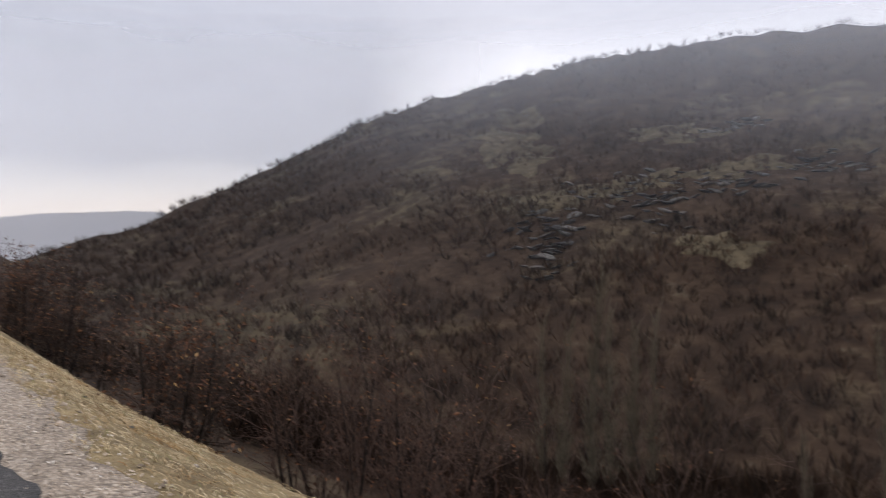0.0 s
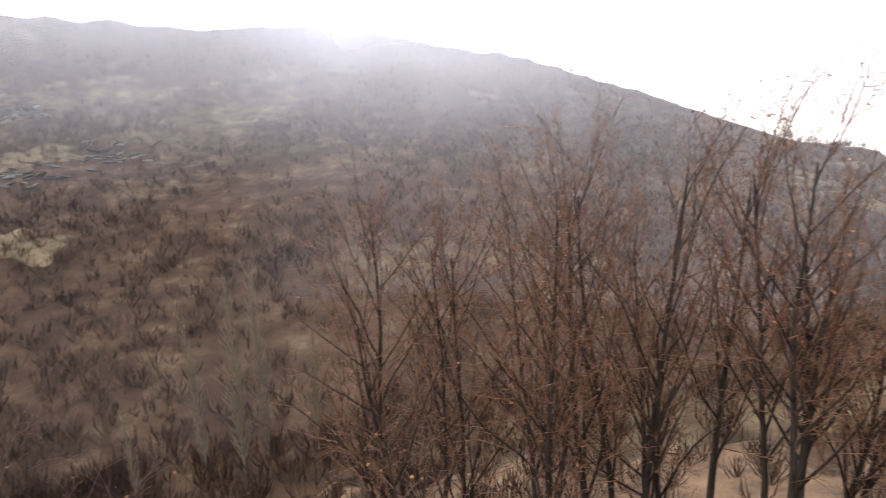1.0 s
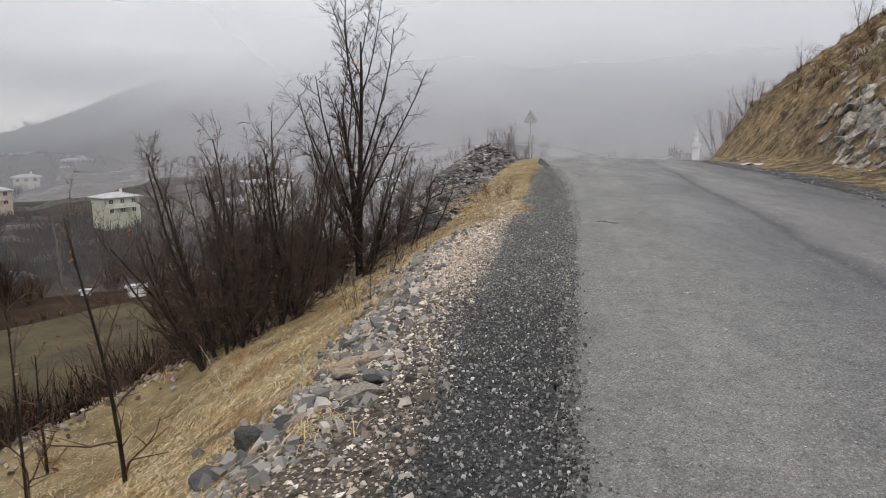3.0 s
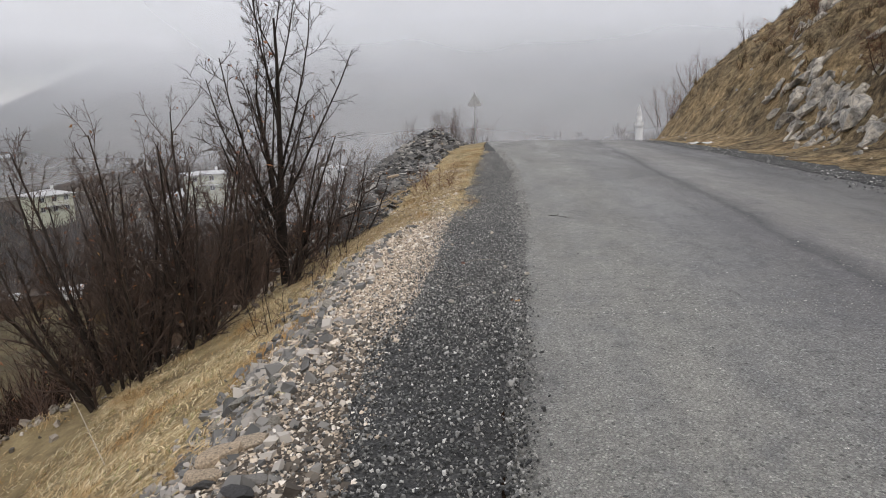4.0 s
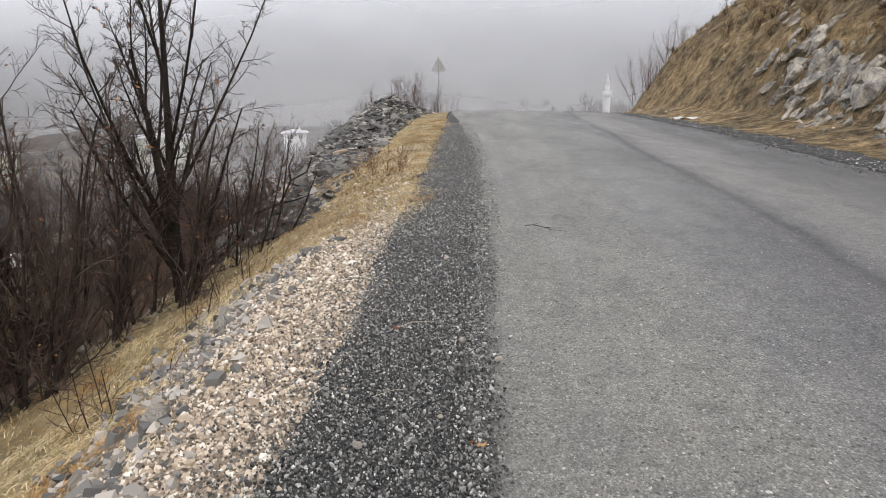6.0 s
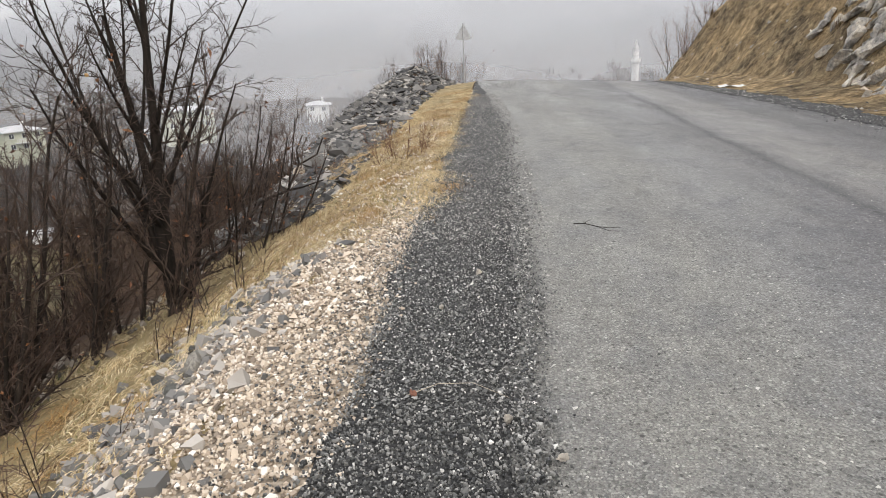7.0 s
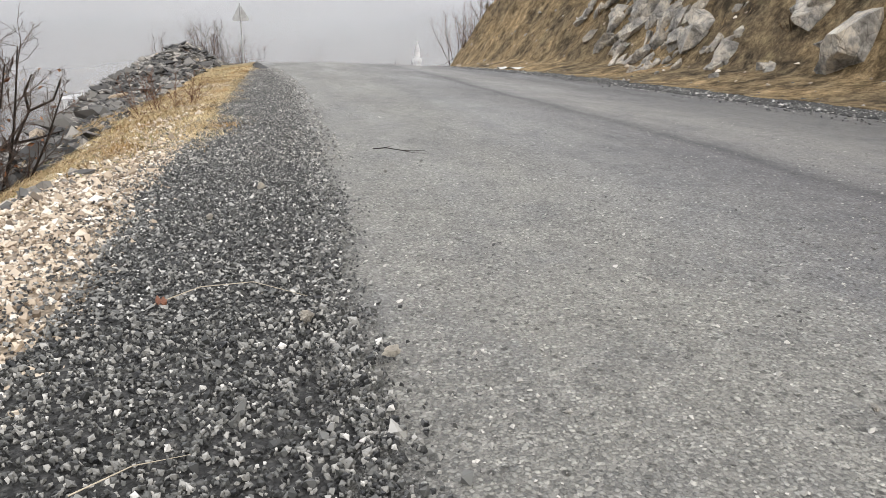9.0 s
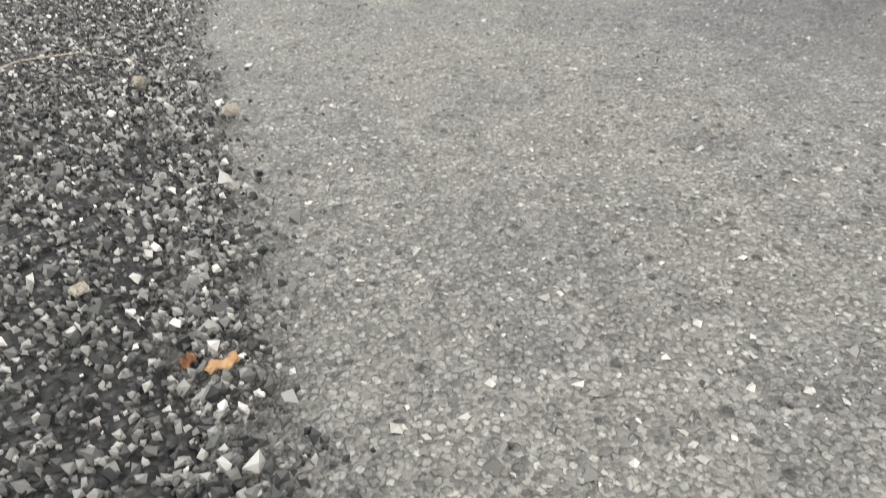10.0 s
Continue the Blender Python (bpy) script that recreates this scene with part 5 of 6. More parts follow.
def hill_patch(x0, y0, wide, deep, seed):
    """An uneven patch of dry grass among the scrub of the far hillside."""
    rng = np.random.default_rng(seed)
    ph = rng.uniform(0, 6.28, 4)
    away = math.atan2(y0, x0)
    verts, faces = [], []
    n, rings = 40, 8
    for j in range(rings + 1):
        for i in range(n):
            a = i / n * 6.283
            k = j / rings * (1 + 0.3 * math.sin(2 * a + ph[0]) + 0.22 * math.sin(5 * a + ph[1]) + 0.15 * math.sin(9 * a + ph[2]))
            u, v = deep * k * math.cos(a), wide * k * math.sin(a)
            x, y = x0 + u * math.cos(away) - v * math.sin(away), y0 + u * math.sin(away) + v * math.cos(away)
            verts.append((x, y, z_at(x, y) + (0.25 if j < rings else -0.4)))
    for j in range(rings):
        for i in range(n):
            a, b = j * n + i, j * n + (i + 1) % n
            faces.append((a, b, b + n, a + n))
    tagged(new("dry_meadow", mesh_of("dry_meadow", verts, faces, [DRY_MEADOW])), "patch of dry tan grass on the far hillside", "meadow", kind="structure")


for k, (x0, y0, wide, deep) in enumerate([(-175, -176, 14, 22), (-158, -150, 9, 12), (-169, -88, 10, 8), (-151, -107, 12, 9), (-135, -120, 10, 8), (-128, -70, 9, 7), (-190, -120, 12, 10), (-168, 112, 16, 24), (-146, 128, 12, 16)]):
    hill_patch(x0, y0, wide, deep, 60 + k)

# brown bushes along the meadow's rim, uneven
rim = rng.uniform(0, 6.283, 420)
k = 1.0 + 0.12 * np.sin(3 * rim + 1) + 0.07 * np.sin(7 * rim) + rng.normal(size=420) * 0.05
u, v = 13 * k * np.cos(rim), 25 * k * np.sin(rim)
x, y = -52 + u * 0.93 + v * 0.18, 58 - u * 0.3 + v * 0.95
keep = rolling(x, y, 9) + 0.3 > rng.random(420) * 0.9
meadow_rim = tagged(new("meadow_thicket", scrub_mass("meadow_thicket", x[keep], y[keep], rng.uniform(0.5, 2.2, keep.sum()), BANK_BRUSH, rng, 60, 0.010)), "brown leafless bushes along the meadow's edge", "brush", kind="stuff")

# ---- stones ----
def stone_mesh(name, rng, mat, rough=0.22, flat=0.7, cuts=2, planes=11, ragged=0.0):
    """A broken stone: a ball cut by flat breaks, with a rough skin."""
    bm = bmesh.new()
    bmesh.ops.create_icosphere(bm, subdivisions=cuts, radius=1.0)
    stretch = Vector((rng.uniform(0.85, 1.35), rng.uniform(0.65, 1.0), flat * rng.uniform(0.75, 1.2)))
    breaks = [(Vector(rng.normal(size=3)).normalized(), rng.uniform(0.42, 0.78)) for _ in range(planes)]
    shift = Vector(rng.uniform(-50, 50, 3))
    for v in bm.verts:
        for nrm, d in breaks:
            over = v.co.dot(nrm) - d
            if over > 0:
                v.co -= nrm * over * 0.97
        if ragged:
            k = noise.noise(v.co * 1.6 + shift) + 0.6 * noise.noise(v.co * 3.9 + shift) + 0.4 * abs(noise.noise(Vector((v.co.x * 2, v.co.y * 9, v.co.z * 2)) + shift))
            v.co += v.co.normalized() * k * ragged
        v.co += Vector(rng.normal(size=3)) * rough * 0.12
        v.co = Vector((v.co.x * stretch.x, v.co.y * stretch.y, v.co.z * stretch.z))
    me = bpy.data.meshes.new(name)
    bm.to_mesh(me)
    bm.free()
    me.materials.append(mat)
    return me


def broken_rock(name, rng, mat, stretch=(1.3, 0.75, 0.6), corners=15):
    """An angular block of rock: the hull of scattered corners, its faces broken into finer ones with small chips."""
    bm = bmesh.new()
    for _ in range(corners):
        p = Vector(rng.uniform(-1, 1, 3))
        bm.verts.new((p.x * stretch[0], p.y * stretch[1], p.z * stretch[2]))
    res = bmesh.ops.convex_hull(bm, input=bm.verts)
    bmesh.ops.delete(bm, geom=list({g for g in res["geom_interior"] + res["geom_unused"] if isinstance(g, bmesh.types.BMVert)}), context="VERTS")
    bmesh.ops.subdivide_edges(bm, edges=bm.edges, cuts=2, use_grid_fill=True)
    shift = Vector(rng.uniform(-50, 50, 3))
    for v in bm.verts:
        v.co += Vector((noise.noise(v.co * 2.6 + shift), noise.noise(v.co * 2.6 - shift), noise.noise(v.co * 3.1 + shift * 2))) * 0.09
    me = bpy.data.meshes.new(name)
    bm.to_mesh(me)
    bm.free()
    me.materials.append(mat)
    return me


rng = np.random.default_rng(31)
ROUND = [stone_mesh("stone", rng, FIELDSTONE, flat=0.65, cuts=2) for _ in range(7)]
SLABS = [stone_mesh("stone", rng, RUBBLE_STONE, flat=0.4, cuts=2) for _ in range(7)]
LEDGES = [stone_mesh("stone", rng, CRAG_ROCK, flat=0.4, cuts=2) for _ in range(5)]
SHARD = [broken_rock("rock", rng, LIMESTONE) for _ in range(10)]
CHUNK = [broken_rock("rock", rng, LIMESTONE, (1.0, 0.9, 0.8), 13) for _ in range(6)]
LIME = [stone_mesh("rock", rng, LIMESTONE, rough=0.5, flat=0.75, cuts=3, planes=15, ragged=0.10) for _ in range(8)]


def lay(me, name, x, y, size, sink, rng, label, group, parent=None, lift=0.0, tilt=18):
    ob = new(name, me)
    m = pose(x, y, z_at(x, y) + size * sink + lift, rng.uniform(-tilt, tilt), rng.uniform(-tilt, tilt), rng.uniform(0, 360)) @ Matrix.Scale(size, 4)
    ob.matrix_world = m
    if parent:
        ob.parent = parent
        ob.matrix_parent_inverse = parent.matrix_world.inverted()
    else:
        tagged(ob, label, "stone", group)
    return ob


# the line of fist- to head-sized stones between gravel and grass
for k in range(165):
    y = 6.2 + 6.4 * rng.random() ** 1.25
    edge = np.interp(y, [6, 8.5, 10.5, 12.2, 13.2], [0.6, 0.66, 0.88, 1.0, 0.65])
    x = -1.06 - edge + rng.normal() * 0.18 - 0.03 + 0.25 * (1 - float(smooth(6.2, 8.2, y)))
    lay((ROUND + SLABS[:3])[k % 10], "stone", x, y, float(min(0.11, rng.lognormal(-3.05, 0.45))), 0.28, rng, "grey weathered stone lying at the gravel's edge", "stones along the gravel", tilt=34)
for k in range(24):
    x, y = -1.8 + rng.normal() * 0.22, 6.5 + rng.normal() * 0.5
    lay((ROUND + SLABS[:3])[k % 10], "stone", x, y, float(min(0.17, rng.lognormal(-2.75, 0.45))), 0.2, rng, "grey weathered stone in a small heap", "stones along the gravel")
lay(ROUND[1], "stone", -1.92, 6.45, 0.13, 0.3, rng, "large grey boulder among smaller stones", "stones along the gravel")
lay(ROUND[4], "stone", -1.78, 6.5, 0.10, 0.3, rng, "large grey boulder among smaller stones", "stones along the gravel")
for k in range(22):
    y = rng.uniform(-9, 5)
    x = -1.45 - abs(rng.normal()) * 0.9
    lay(ROUND[k % 7], "stone", x, y, float(min(0.07, rng.lognormal(-3.3, 0.4))), 0.15, rng, "pale stone half sunk in the dry grass", "stones in the grass")
for k in range(30):
    y = rng.uniform(2.5, 13.0)
    x = float(np.interp(y, LIP[:, 0], LIP[:, 1])) + rng.normal() * 0.28 + 0.05
    lay(ROUND[k % 7], "stone", x, y, float(min(0.15, rng.lognormal(-2.75, 0.4))), 0.2, rng, "pale grey stone on the broken edge of the slope", "stones on the slope's edge")
for k, (x, y, s) in enumerate([(-0.21, 10.41, 0.032), (-0.02, 10.16, 0.022), (-0.62, 9.3, 0.03), (-0.35, 12.2, 0.028), (0.9, 9.7, 0.012), (-0.3, 9.55, 0.02), (-0.55, 11.6, 0.024)]):
    lay(LIME[k % 8], "stone", x, y, s, 0.5, rng, "small white stone on the dark gravel", "white stones on the shoulder", lift=0.03)

# rubble heap near the crest: single blocks first, the rest joined
heap = thing("rubble_heap", (-3.2, 33, z_at(-3.2, 33)), "heap of grey slate rubble tipped along the road edge", "rubble")
bpy.context.view_layer.update()
for k in range(290):
    y = 16.5 + 28.5 * rng.random() ** 0.85
    x = -2.2 - rng.random() ** 0.8 * 2.4 + 0.6 * smooth(30, 44, y)
    lay(SLABS[k % 7] if k % 4 else ROUND[k % 7], "stone", x, y, float(min(0.24, rng.lognormal(-2.25, 0.45))), 0.25, rng, "", "", parent=heap, tilt=35)
n = 11000
y = rng.uniform(15.8, 46, n)
x = -2.15 - rng.random(n) ** 0.8 * 3.0 + 0.5 * smooth(30, 44, y)
part("small_rubble", pebbles("small_rubble", on_ground(x, y, 0.02) - np.array([-3.2, 33, z_at(-3.2, 33)]), rng.lognormal(-2.5, 0.45, n), RUBBLE, rng, 0.5), heap)["kind"] = "stuff"

# limestone breaking out of the bank
def outcrop(x, y, size, seed, label, n=9, reach=0.4, chunky=False):
    """Steep broken beds of rock standing out of the slope."""
    rng = np.random.default_rng(seed)
    ob = thing("rock_outcrop", (x, y, z_at(x, y)), label, "rock", "outcrops on the bank")
    for k in range(n):
        px, py = x + rng.normal() * reach * 0.6, y + rng.normal() * reach
        r = new("rock", (CHUNK[int(rng.integers(0, 6))] if chunky else SHARD[int(rng.integers(0, 10))]))
        r.parent = ob
        lift = z_at(px, py) - z_at(x, y)
        s = size * (1.0 if chunky and k == 0 else rng.uniform(0.45, 1.0))
        if chunky:
            r.matrix_local = pose(px - x - s * 0.15, py - y, lift + s * 0.1, rng.uniform(-30, 30), -30 + rng.uniform(-20, 20), rng.uniform(-80, 80)) @ Matrix.Scale(s, 4)
        else:
            r.matrix_local = pose(px - x - s * 0.2, py - y, lift + s * 0.15, rng.uniform(-30, 30), -50 + rng.uniform(-20, 20), -62 + rng.uniform(-25, 25)) @ Matrix.Diagonal((s * rng.uniform(0.8, 1.3), s * rng.uniform(0.6, 1.1), s * rng.uniform(0.6, 1.1), 1))
    return ob


JAGGED = "jagged pale limestone outcrop in the bank"
for k, (x, y, size, n) in enumerate([(9.95, 29.3, 0.24, 5), (9.5, 28.8, 0.30, 7), (9.15, 27.3, 0.32, 9), (8.95, 26.7, 0.34, 9), (9.1, 25.8, 0.30, 8), (8.72, 25.4, 0.36, 11), (8.84, 24.4, 0.32, 10), (8.5, 25.3, 0.30, 9), (8.46, 24.1, 0.30, 9), (8.72, 23.2, 0.42, 6), (8.42, 22.8, 0.26, 8), (7.75, 22.6, 0.15, 8), (8.05, 22.3, 0.18, 9), (8.25, 21.9, 0.16, 6), (9.5, 25.0, 0.16, 4), (9.25, 23.7, 0.16, 4), (8.95, 22.3, 0.17, 4), (10.3, 24.2, 0.34, 6), (9.9, 22.0, 0.26, 4), (10.4, 30.6, 0.22, 4)]):
    outcrop(x, y, size, k + 1, JAGGED, n)
BLOCK = "large pale limestone block jutting from the bank"
for k, (x, y, size, n) in enumerate([(8.6, 22.35, 0.38, 3), (8.72, 19.3, 0.55, 2), (8.38, 17.95, 0.62, 2), (9.2, 16.9, 0.5, 2)]):
    outcrop(x, y, size, 31 + k, BLOCK, n, 0.25, True)
for k, (x, y, size) in enumerate([(8.22, 20.9, 0.26), (8.18, 19.55, 0.23), (8.55, 20.9, 0.13)]):
    outcrop(x, y, size, 41 + k, "small pale limestone block in the bank", 3, 0.1, True)
outcrop(11.4, 22.0, 0.5, 9, "weathered ledge of rock high in the bank", 8, 0.7)
outcrop(12.3, 33.0, 0.5, 10, "weathered ledge of rock high in the bank", 8, 0.8)
for k in range(34):
    y = rng.uniform(14, 38)
    x = 7.5 + rng.random() ** 1.2 * 5
    lay(CHUNK[k % 6], "stone", x, y, float(min(0.2, rng.lognormal(-2.6, 0.45))), 0.2, rng, "pale limestone lump on the bank", "stones on the bank")

# grey crags across the valley
def crag(head, r, wide, tall, seed):
    rng = np.random.default_rng(seed)
    a = radians(head)
    x, y = -0.3 - r * math.sin(a), 3 + r * math.cos(a)
    ob = thing("crag", (x, y, z_at(x, y)), "grey rocky ledges on the far hillside", "rock", "crags across the valley")
    for k in range(34):
        t, d = rng.normal() * wide * 0.5, rng.normal() * tall * 0.8
        px, py = x + t * math.cos(a) - d * math.sin(a), y + t * math.sin(a) + d * math.cos(a)
        rk = new("rock", LEDGES[k % 5])
        s = rng.uniform(0.5, 1.5)
        rk.parent = ob
        rk.matrix_local = pose(px - x, py - y, z_at(px, py) - z_at(x, y) + 0.3, rng.uniform(-25, 25), rng.uniform(-25, 25), math.degrees(a) + rng.uniform(-30, 30)) @ Matrix.Diagonal((s * 1.6, s, s * 0.9, 1))


for k, (head, r, wide, tall) in enumerate([(127, 185, 16, 9), (124.5, 172, 10, 9), (133, 165, 10, 8), (119, 180, 14, 5), (119, 225, 10, 3), (133, 150, 6, 7), (113, 190, 12, 5)]):
    crag(head, r, wide, tall, 300 + k)

# ---- houses of the village ----
def box(bm, x0, x1, y0, y1, z0, z1):
    vs = [bm.verts.new(p) for p in ((x0, y0, z0), (x1, y0, z0), (x1, y1, z0), (x0, y1, z0), (x0, y0, z1), (x1, y0, z1), (x1, y1, z1), (x0, y1, z1))]
    for f in ((0, 3, 2, 1), (4, 5, 6, 7), (0, 1, 5, 4), (1, 2, 6, 5), (2, 3, 7, 6), (3, 0, 4, 7)):
        bm.faces.new([vs[i] for i in f])


def bm_mesh(name, bm, mat):
    bmesh.ops.recalc_face_normals(bm, faces=bm.faces)
    me = bpy.data.meshes.new(name)
    bm.to_mesh(me)
    bm.free()
    me.materials.append(mat)
    return me


ROOF = plain_mat("pale_sheet_roof", (0.42, 0.42, 0.43), (0.60, 0.60, 0.61), scale=0.8, rough=0.5)
CREAM = plain_mat("cream_render", (0.50, 0.46, 0.38), (0.66, 0.62, 0.52), scale=0.7, rough=0.9)
PINK = plain_mat("pink_render", (0.46, 0.35, 0.28), (0.57, 0.46, 0.38), scale=0.7, rough=0.9)
GREEN = plain_mat("pale_green_render", (0.42, 0.43, 0.32), (0.54, 0.55, 0.43), scale=0.7, rough=0.9)
WHITE = plain_mat("whitewash", (0.55, 0.55, 0.54), (0.76, 0.76, 0.75), scale=0.7, rough=0.85)
PANE = shader("dark_window_glass")[0]
PANE.node_tree.nodes["Principled BSDF"].inputs["Base Color"].default_value = (0.02, 0.022, 0.025, 1)
PANE.node_tree.nodes["Principled BSDF"].inputs["Roughness"].default_value = 0.08
FRAME = plain_mat("white_window_frame", (0.6, 0.6, 0.6), (0.75, 0.75, 0.74), scale=3, rough=0.5)
STEEL = plain_mat("galvanised_steel", (0.34, 0.345, 0.35), (0.5, 0.505, 0.51), scale=5, rough=0.55, metal=0.2)


def house(head, r, wide, deep, storeys, wall_mat, label, turn, balcony=True, base=None, roof_rise=1.2):
    a = radians(head)
    x, y = -0.3 - r * math.sin(a), 3 + r * math.cos(a)
    z = (z_at(x, y) if base is None else base)
    ob = thing("house", (x, y, z), label, "house", "village houses", turn=head + turn)
    ob.scale = (0.84, 0.84, 0.8)
    h = storeys * 2.6 + 0.4
    w, d, t = wide / 2, deep / 2, 0.3
    slots = []
    for s in range(storeys):
        for u in np.linspace(-w + 1.6, w - 1.6, max(2, int(wide // 3))):
            slots.append((u, 0.4 + s * 2.6 + 0.95))
    # the walls, with real openings in the front
    bm = bmesh.new()
    box(bm, -w, w, d - t, d, -3.2, h)
    box(bm, -w, -w + t, -d + t, d - t, -3.2, h)
    box(bm, w - t, w, -d + t, d - t, -3.2, h)
    us = sorted({round(float(u), 3) for u, _ in slots})
    cuts = [-w] + [c for u in us for c in (u - 0.6, u + 0.6)] + [w]
    for i in range(0, len(cuts) - 1, 2):
        box(bm, cuts[i], cuts[i + 1], -d, -d + t, -3.2, h)
    for u in us:
        zs = [-3.2]
        for s in range(storeys):
            zs += [0.4 + s * 2.6 + 0.95, 0.4 + s * 2.6 + 2.2]
        zs.append(h)
        for i in range(0, len(zs) - 1, 2):
            box(bm, u - 0.6, u + 0.6, -d, -d + t, zs[i], zs[i + 1])
    box(bm, -w + t, w - t, -d + t, d - t, 0.2, 0.4)
    part("wall", bm_mesh("wall", bm, wall_mat), ob)
    for u, zb in slots:
        bm = bmesh.new()
        for q in ((-0.6, -0.52, 0, 1.3), (0.52, 0.6, 0, 1.3), (-0.52, 0.52, 0, 0.08), (-0.52, 0.52, 1.22, 1.3), (-0.03, 0.03, 0.08, 1.22)):
            box(bm, u + q[0], u + q[1], -d + 0.1, -d + 0.16, zb + q[2], zb + q[3])
        fr = part("window", bm_mesh("window", bm, FRAME), ob)
        bm = bmesh.new()
        box(bm, u - 0.52, u + 0.52, -d + 0.12, -d + 0.135, zb + 0.08, zb + 1.22)
        part("pane", bm_mesh("pane", bm, PANE), fr, "dark window pane")
    # hipped sheet roof with eaves
    bm = bmesh.new()
    e = 0.7
    lo = [bm.verts.new(p) for p in ((-w - e, -d - e, h), (w + e, -d - e, h), (w + e, d + e, h), (-w - e, d + e, h))]
    lo2 = [bm.verts.new((v.co.x, v.co.y, h + 0.18)) for v in lo]
    rl = max(0.2, w - d * 0.9)
    top = [bm.verts.new((-rl, 0, h + 0.18 + roof_rise)), bm.verts.new((rl, 0, h + 0.18 + roof_rise))]
    bm.faces.new(lo[::-1])
    for i in range(4):
        bm.faces.new((lo[i], lo[(i + 1) % 4], lo2[(i + 1) % 4], lo2[i]))
    bm.faces.new((lo2[0], lo2[1], top[1], top[0]))
    bm.faces.new((lo2[2], lo2[3], top[0], top[1]))
    bm.faces.new((lo2[1], lo2[2], top[1]))
    bm.faces.new((lo2[3], lo2[0], top[0]))
    rf = part("roof", bm_mesh("roof", bm, ROOF), ob, "pale hipped sheet-metal roof")
    bm = bmesh.new()
    box(bm, w * 0.35, w * 0.35 + 0.6, 0.3, 0.9, h + 0.6, h + roof_rise + 1.0)
    part("chimney", bm_mesh("chimney", bm, WHITE), rf)
    if balcony:
        for s in range(1, storeys):
            zb = 0.35 + s * 2.6
            bm = bmesh.new()
            box(bm, -w * 0.55, w * 0.55, -d - 1.3, -d, zb - 0.15, zb)
            bl = part("balcony", bm_mesh("balcony", bm, WHITE), ob)
            bm = bmesh.new()
            box(bm, -w * 0.55, w * 0.55, -d - 1.3, -d - 1.22, zb + 0.85, zb + 0.95)
            for u in np.linspace(-w * 0.55 + 0.05, w * 0.55 - 0.05, 12):
                box(bm, u - 0.03, u + 0.03, -d - 1.29, -d - 1.23, zb, zb + 0.85)
            part("railing", bm_mesh("railing", bm, FRAME), bl)
    return ob


house(34.6, 172, 9.2, 8, 2, GREEN, "two-storey pale green house with a pale hipped roof", 25, base=-17.4)
house(42.4, 205, 9.2, 7.5, 2, PINK, "two-storey pink house with balcony and pale roof", 8, base=-17.0)
house(51.6, 182, 6.6, 6, 1, CREAM, "low cream house with a broad pale roof", 20, balcony=False, base=-13.4)
house(49.0, 172, 6.4, 6, 1, WHITE, "low whitewashed house with a pale hipped roof", -20, balcony=False, base=-15.4)
house(45.3, 262, 9, 8, 2, CREAM, "distant cream house on the saddle", 0)
house(49.6, 275, 11, 8, 1, CREAM, "distant cream house against the skyline", 10, balcony=False)
house(36.9, 300, 14, 8, 1, CREAM, "long low house on the terraced slope", 0, balcony=False, base=-11.5)
house(40.2, 262, 9, 7, 1, CREAM, "small faint house on the terraced slope", 0, balcony=False, base=-15.0)
house(23.4, 162, 11.5, 9, 2, GREEN, "two-storey pale green house with a flat pale roof among bare trees", 10, roof_rise=0.7, base=-14.6)
house(26.0, 190, 9, 8, 1, CREAM, "low cream house behind the bare trees", -15, balcony=False)
house(13.7, 178, 6.4, 6, 1, WHITE, "small white house with a pale hipped roof", 0, balcony=False, roof_rise=1.0, base=-14.2)
house(8.0, 320, 10, 8, 1, CREAM, "faint distant house in the mist", 10, balcony=False)

# dry-stone terrace walls under the village
def terrace_wall(r, h0, h1, tall, seed):
    rng = np.random.default_rng(seed)
    n = 60
    verts, faces = [], []
    for i in range(n + 1):
        a = radians(h0 + (h1 - h0) * i / n)
        rr = r + 2.5 * math.sin(i * 0.21 + seed) + rng.normal() * 0.15
        for k, (dr, zz) in enumerate(((-0.4, -1.0), (-0.3, tall), (0.3, tall), (0.4, -1.0))):
            x, y = -0.3 - (rr + dr) * math.sin(a), 3 + (rr + dr) * math.cos(a)
            xm, ym = -0.3 - rr * math.sin(a), 3 + rr * math.cos(a)
            verts.append((x, y, z_at(xm, ym) + zz + (rng.normal() * 0.12 if k in (1, 2) else 0)))
    for i in range(n):
        for k in range(3):
            q = i * 4 + k
            faces.append((q, q + 1, q + 5, q + 4))
    faces += [(3, 2, 1, 0), (n * 4, n * 4 + 1, n * 4 + 2, n * 4 + 3)]
    tagged(new("terrace_wall", mesh_of("terrace_wall", verts, faces, [TERRACE], False)), "low pale dry-stone wall along a terrace", "wall", "terrace walls", "structure")


TERRACE = plain_mat("lichened_dry_stone", (0.08, 0.073, 0.063), (0.21, 0.19, 0.165), scale=0.9, rough=0.9, bump=0.8, dist=0.1)
for k, (r, h0, h1, tall) in enumerate([(118, 40, 60, 0.9), (132, 42, 62, 0.8), (146, 38, 50, 0.9), (152, 50, 62, 0.9), (163, 36, 56, 1.0), (178, 26, 46, 1.0), (196, 30, 48, 0.9), (216, 26, 44, 1.1), (240, 24, 52, 1.0), (262, 22, 40, 1.1), (290, 14, 34, 1.2)]):
    terrace_wall(r, h0, h1, tall, k)

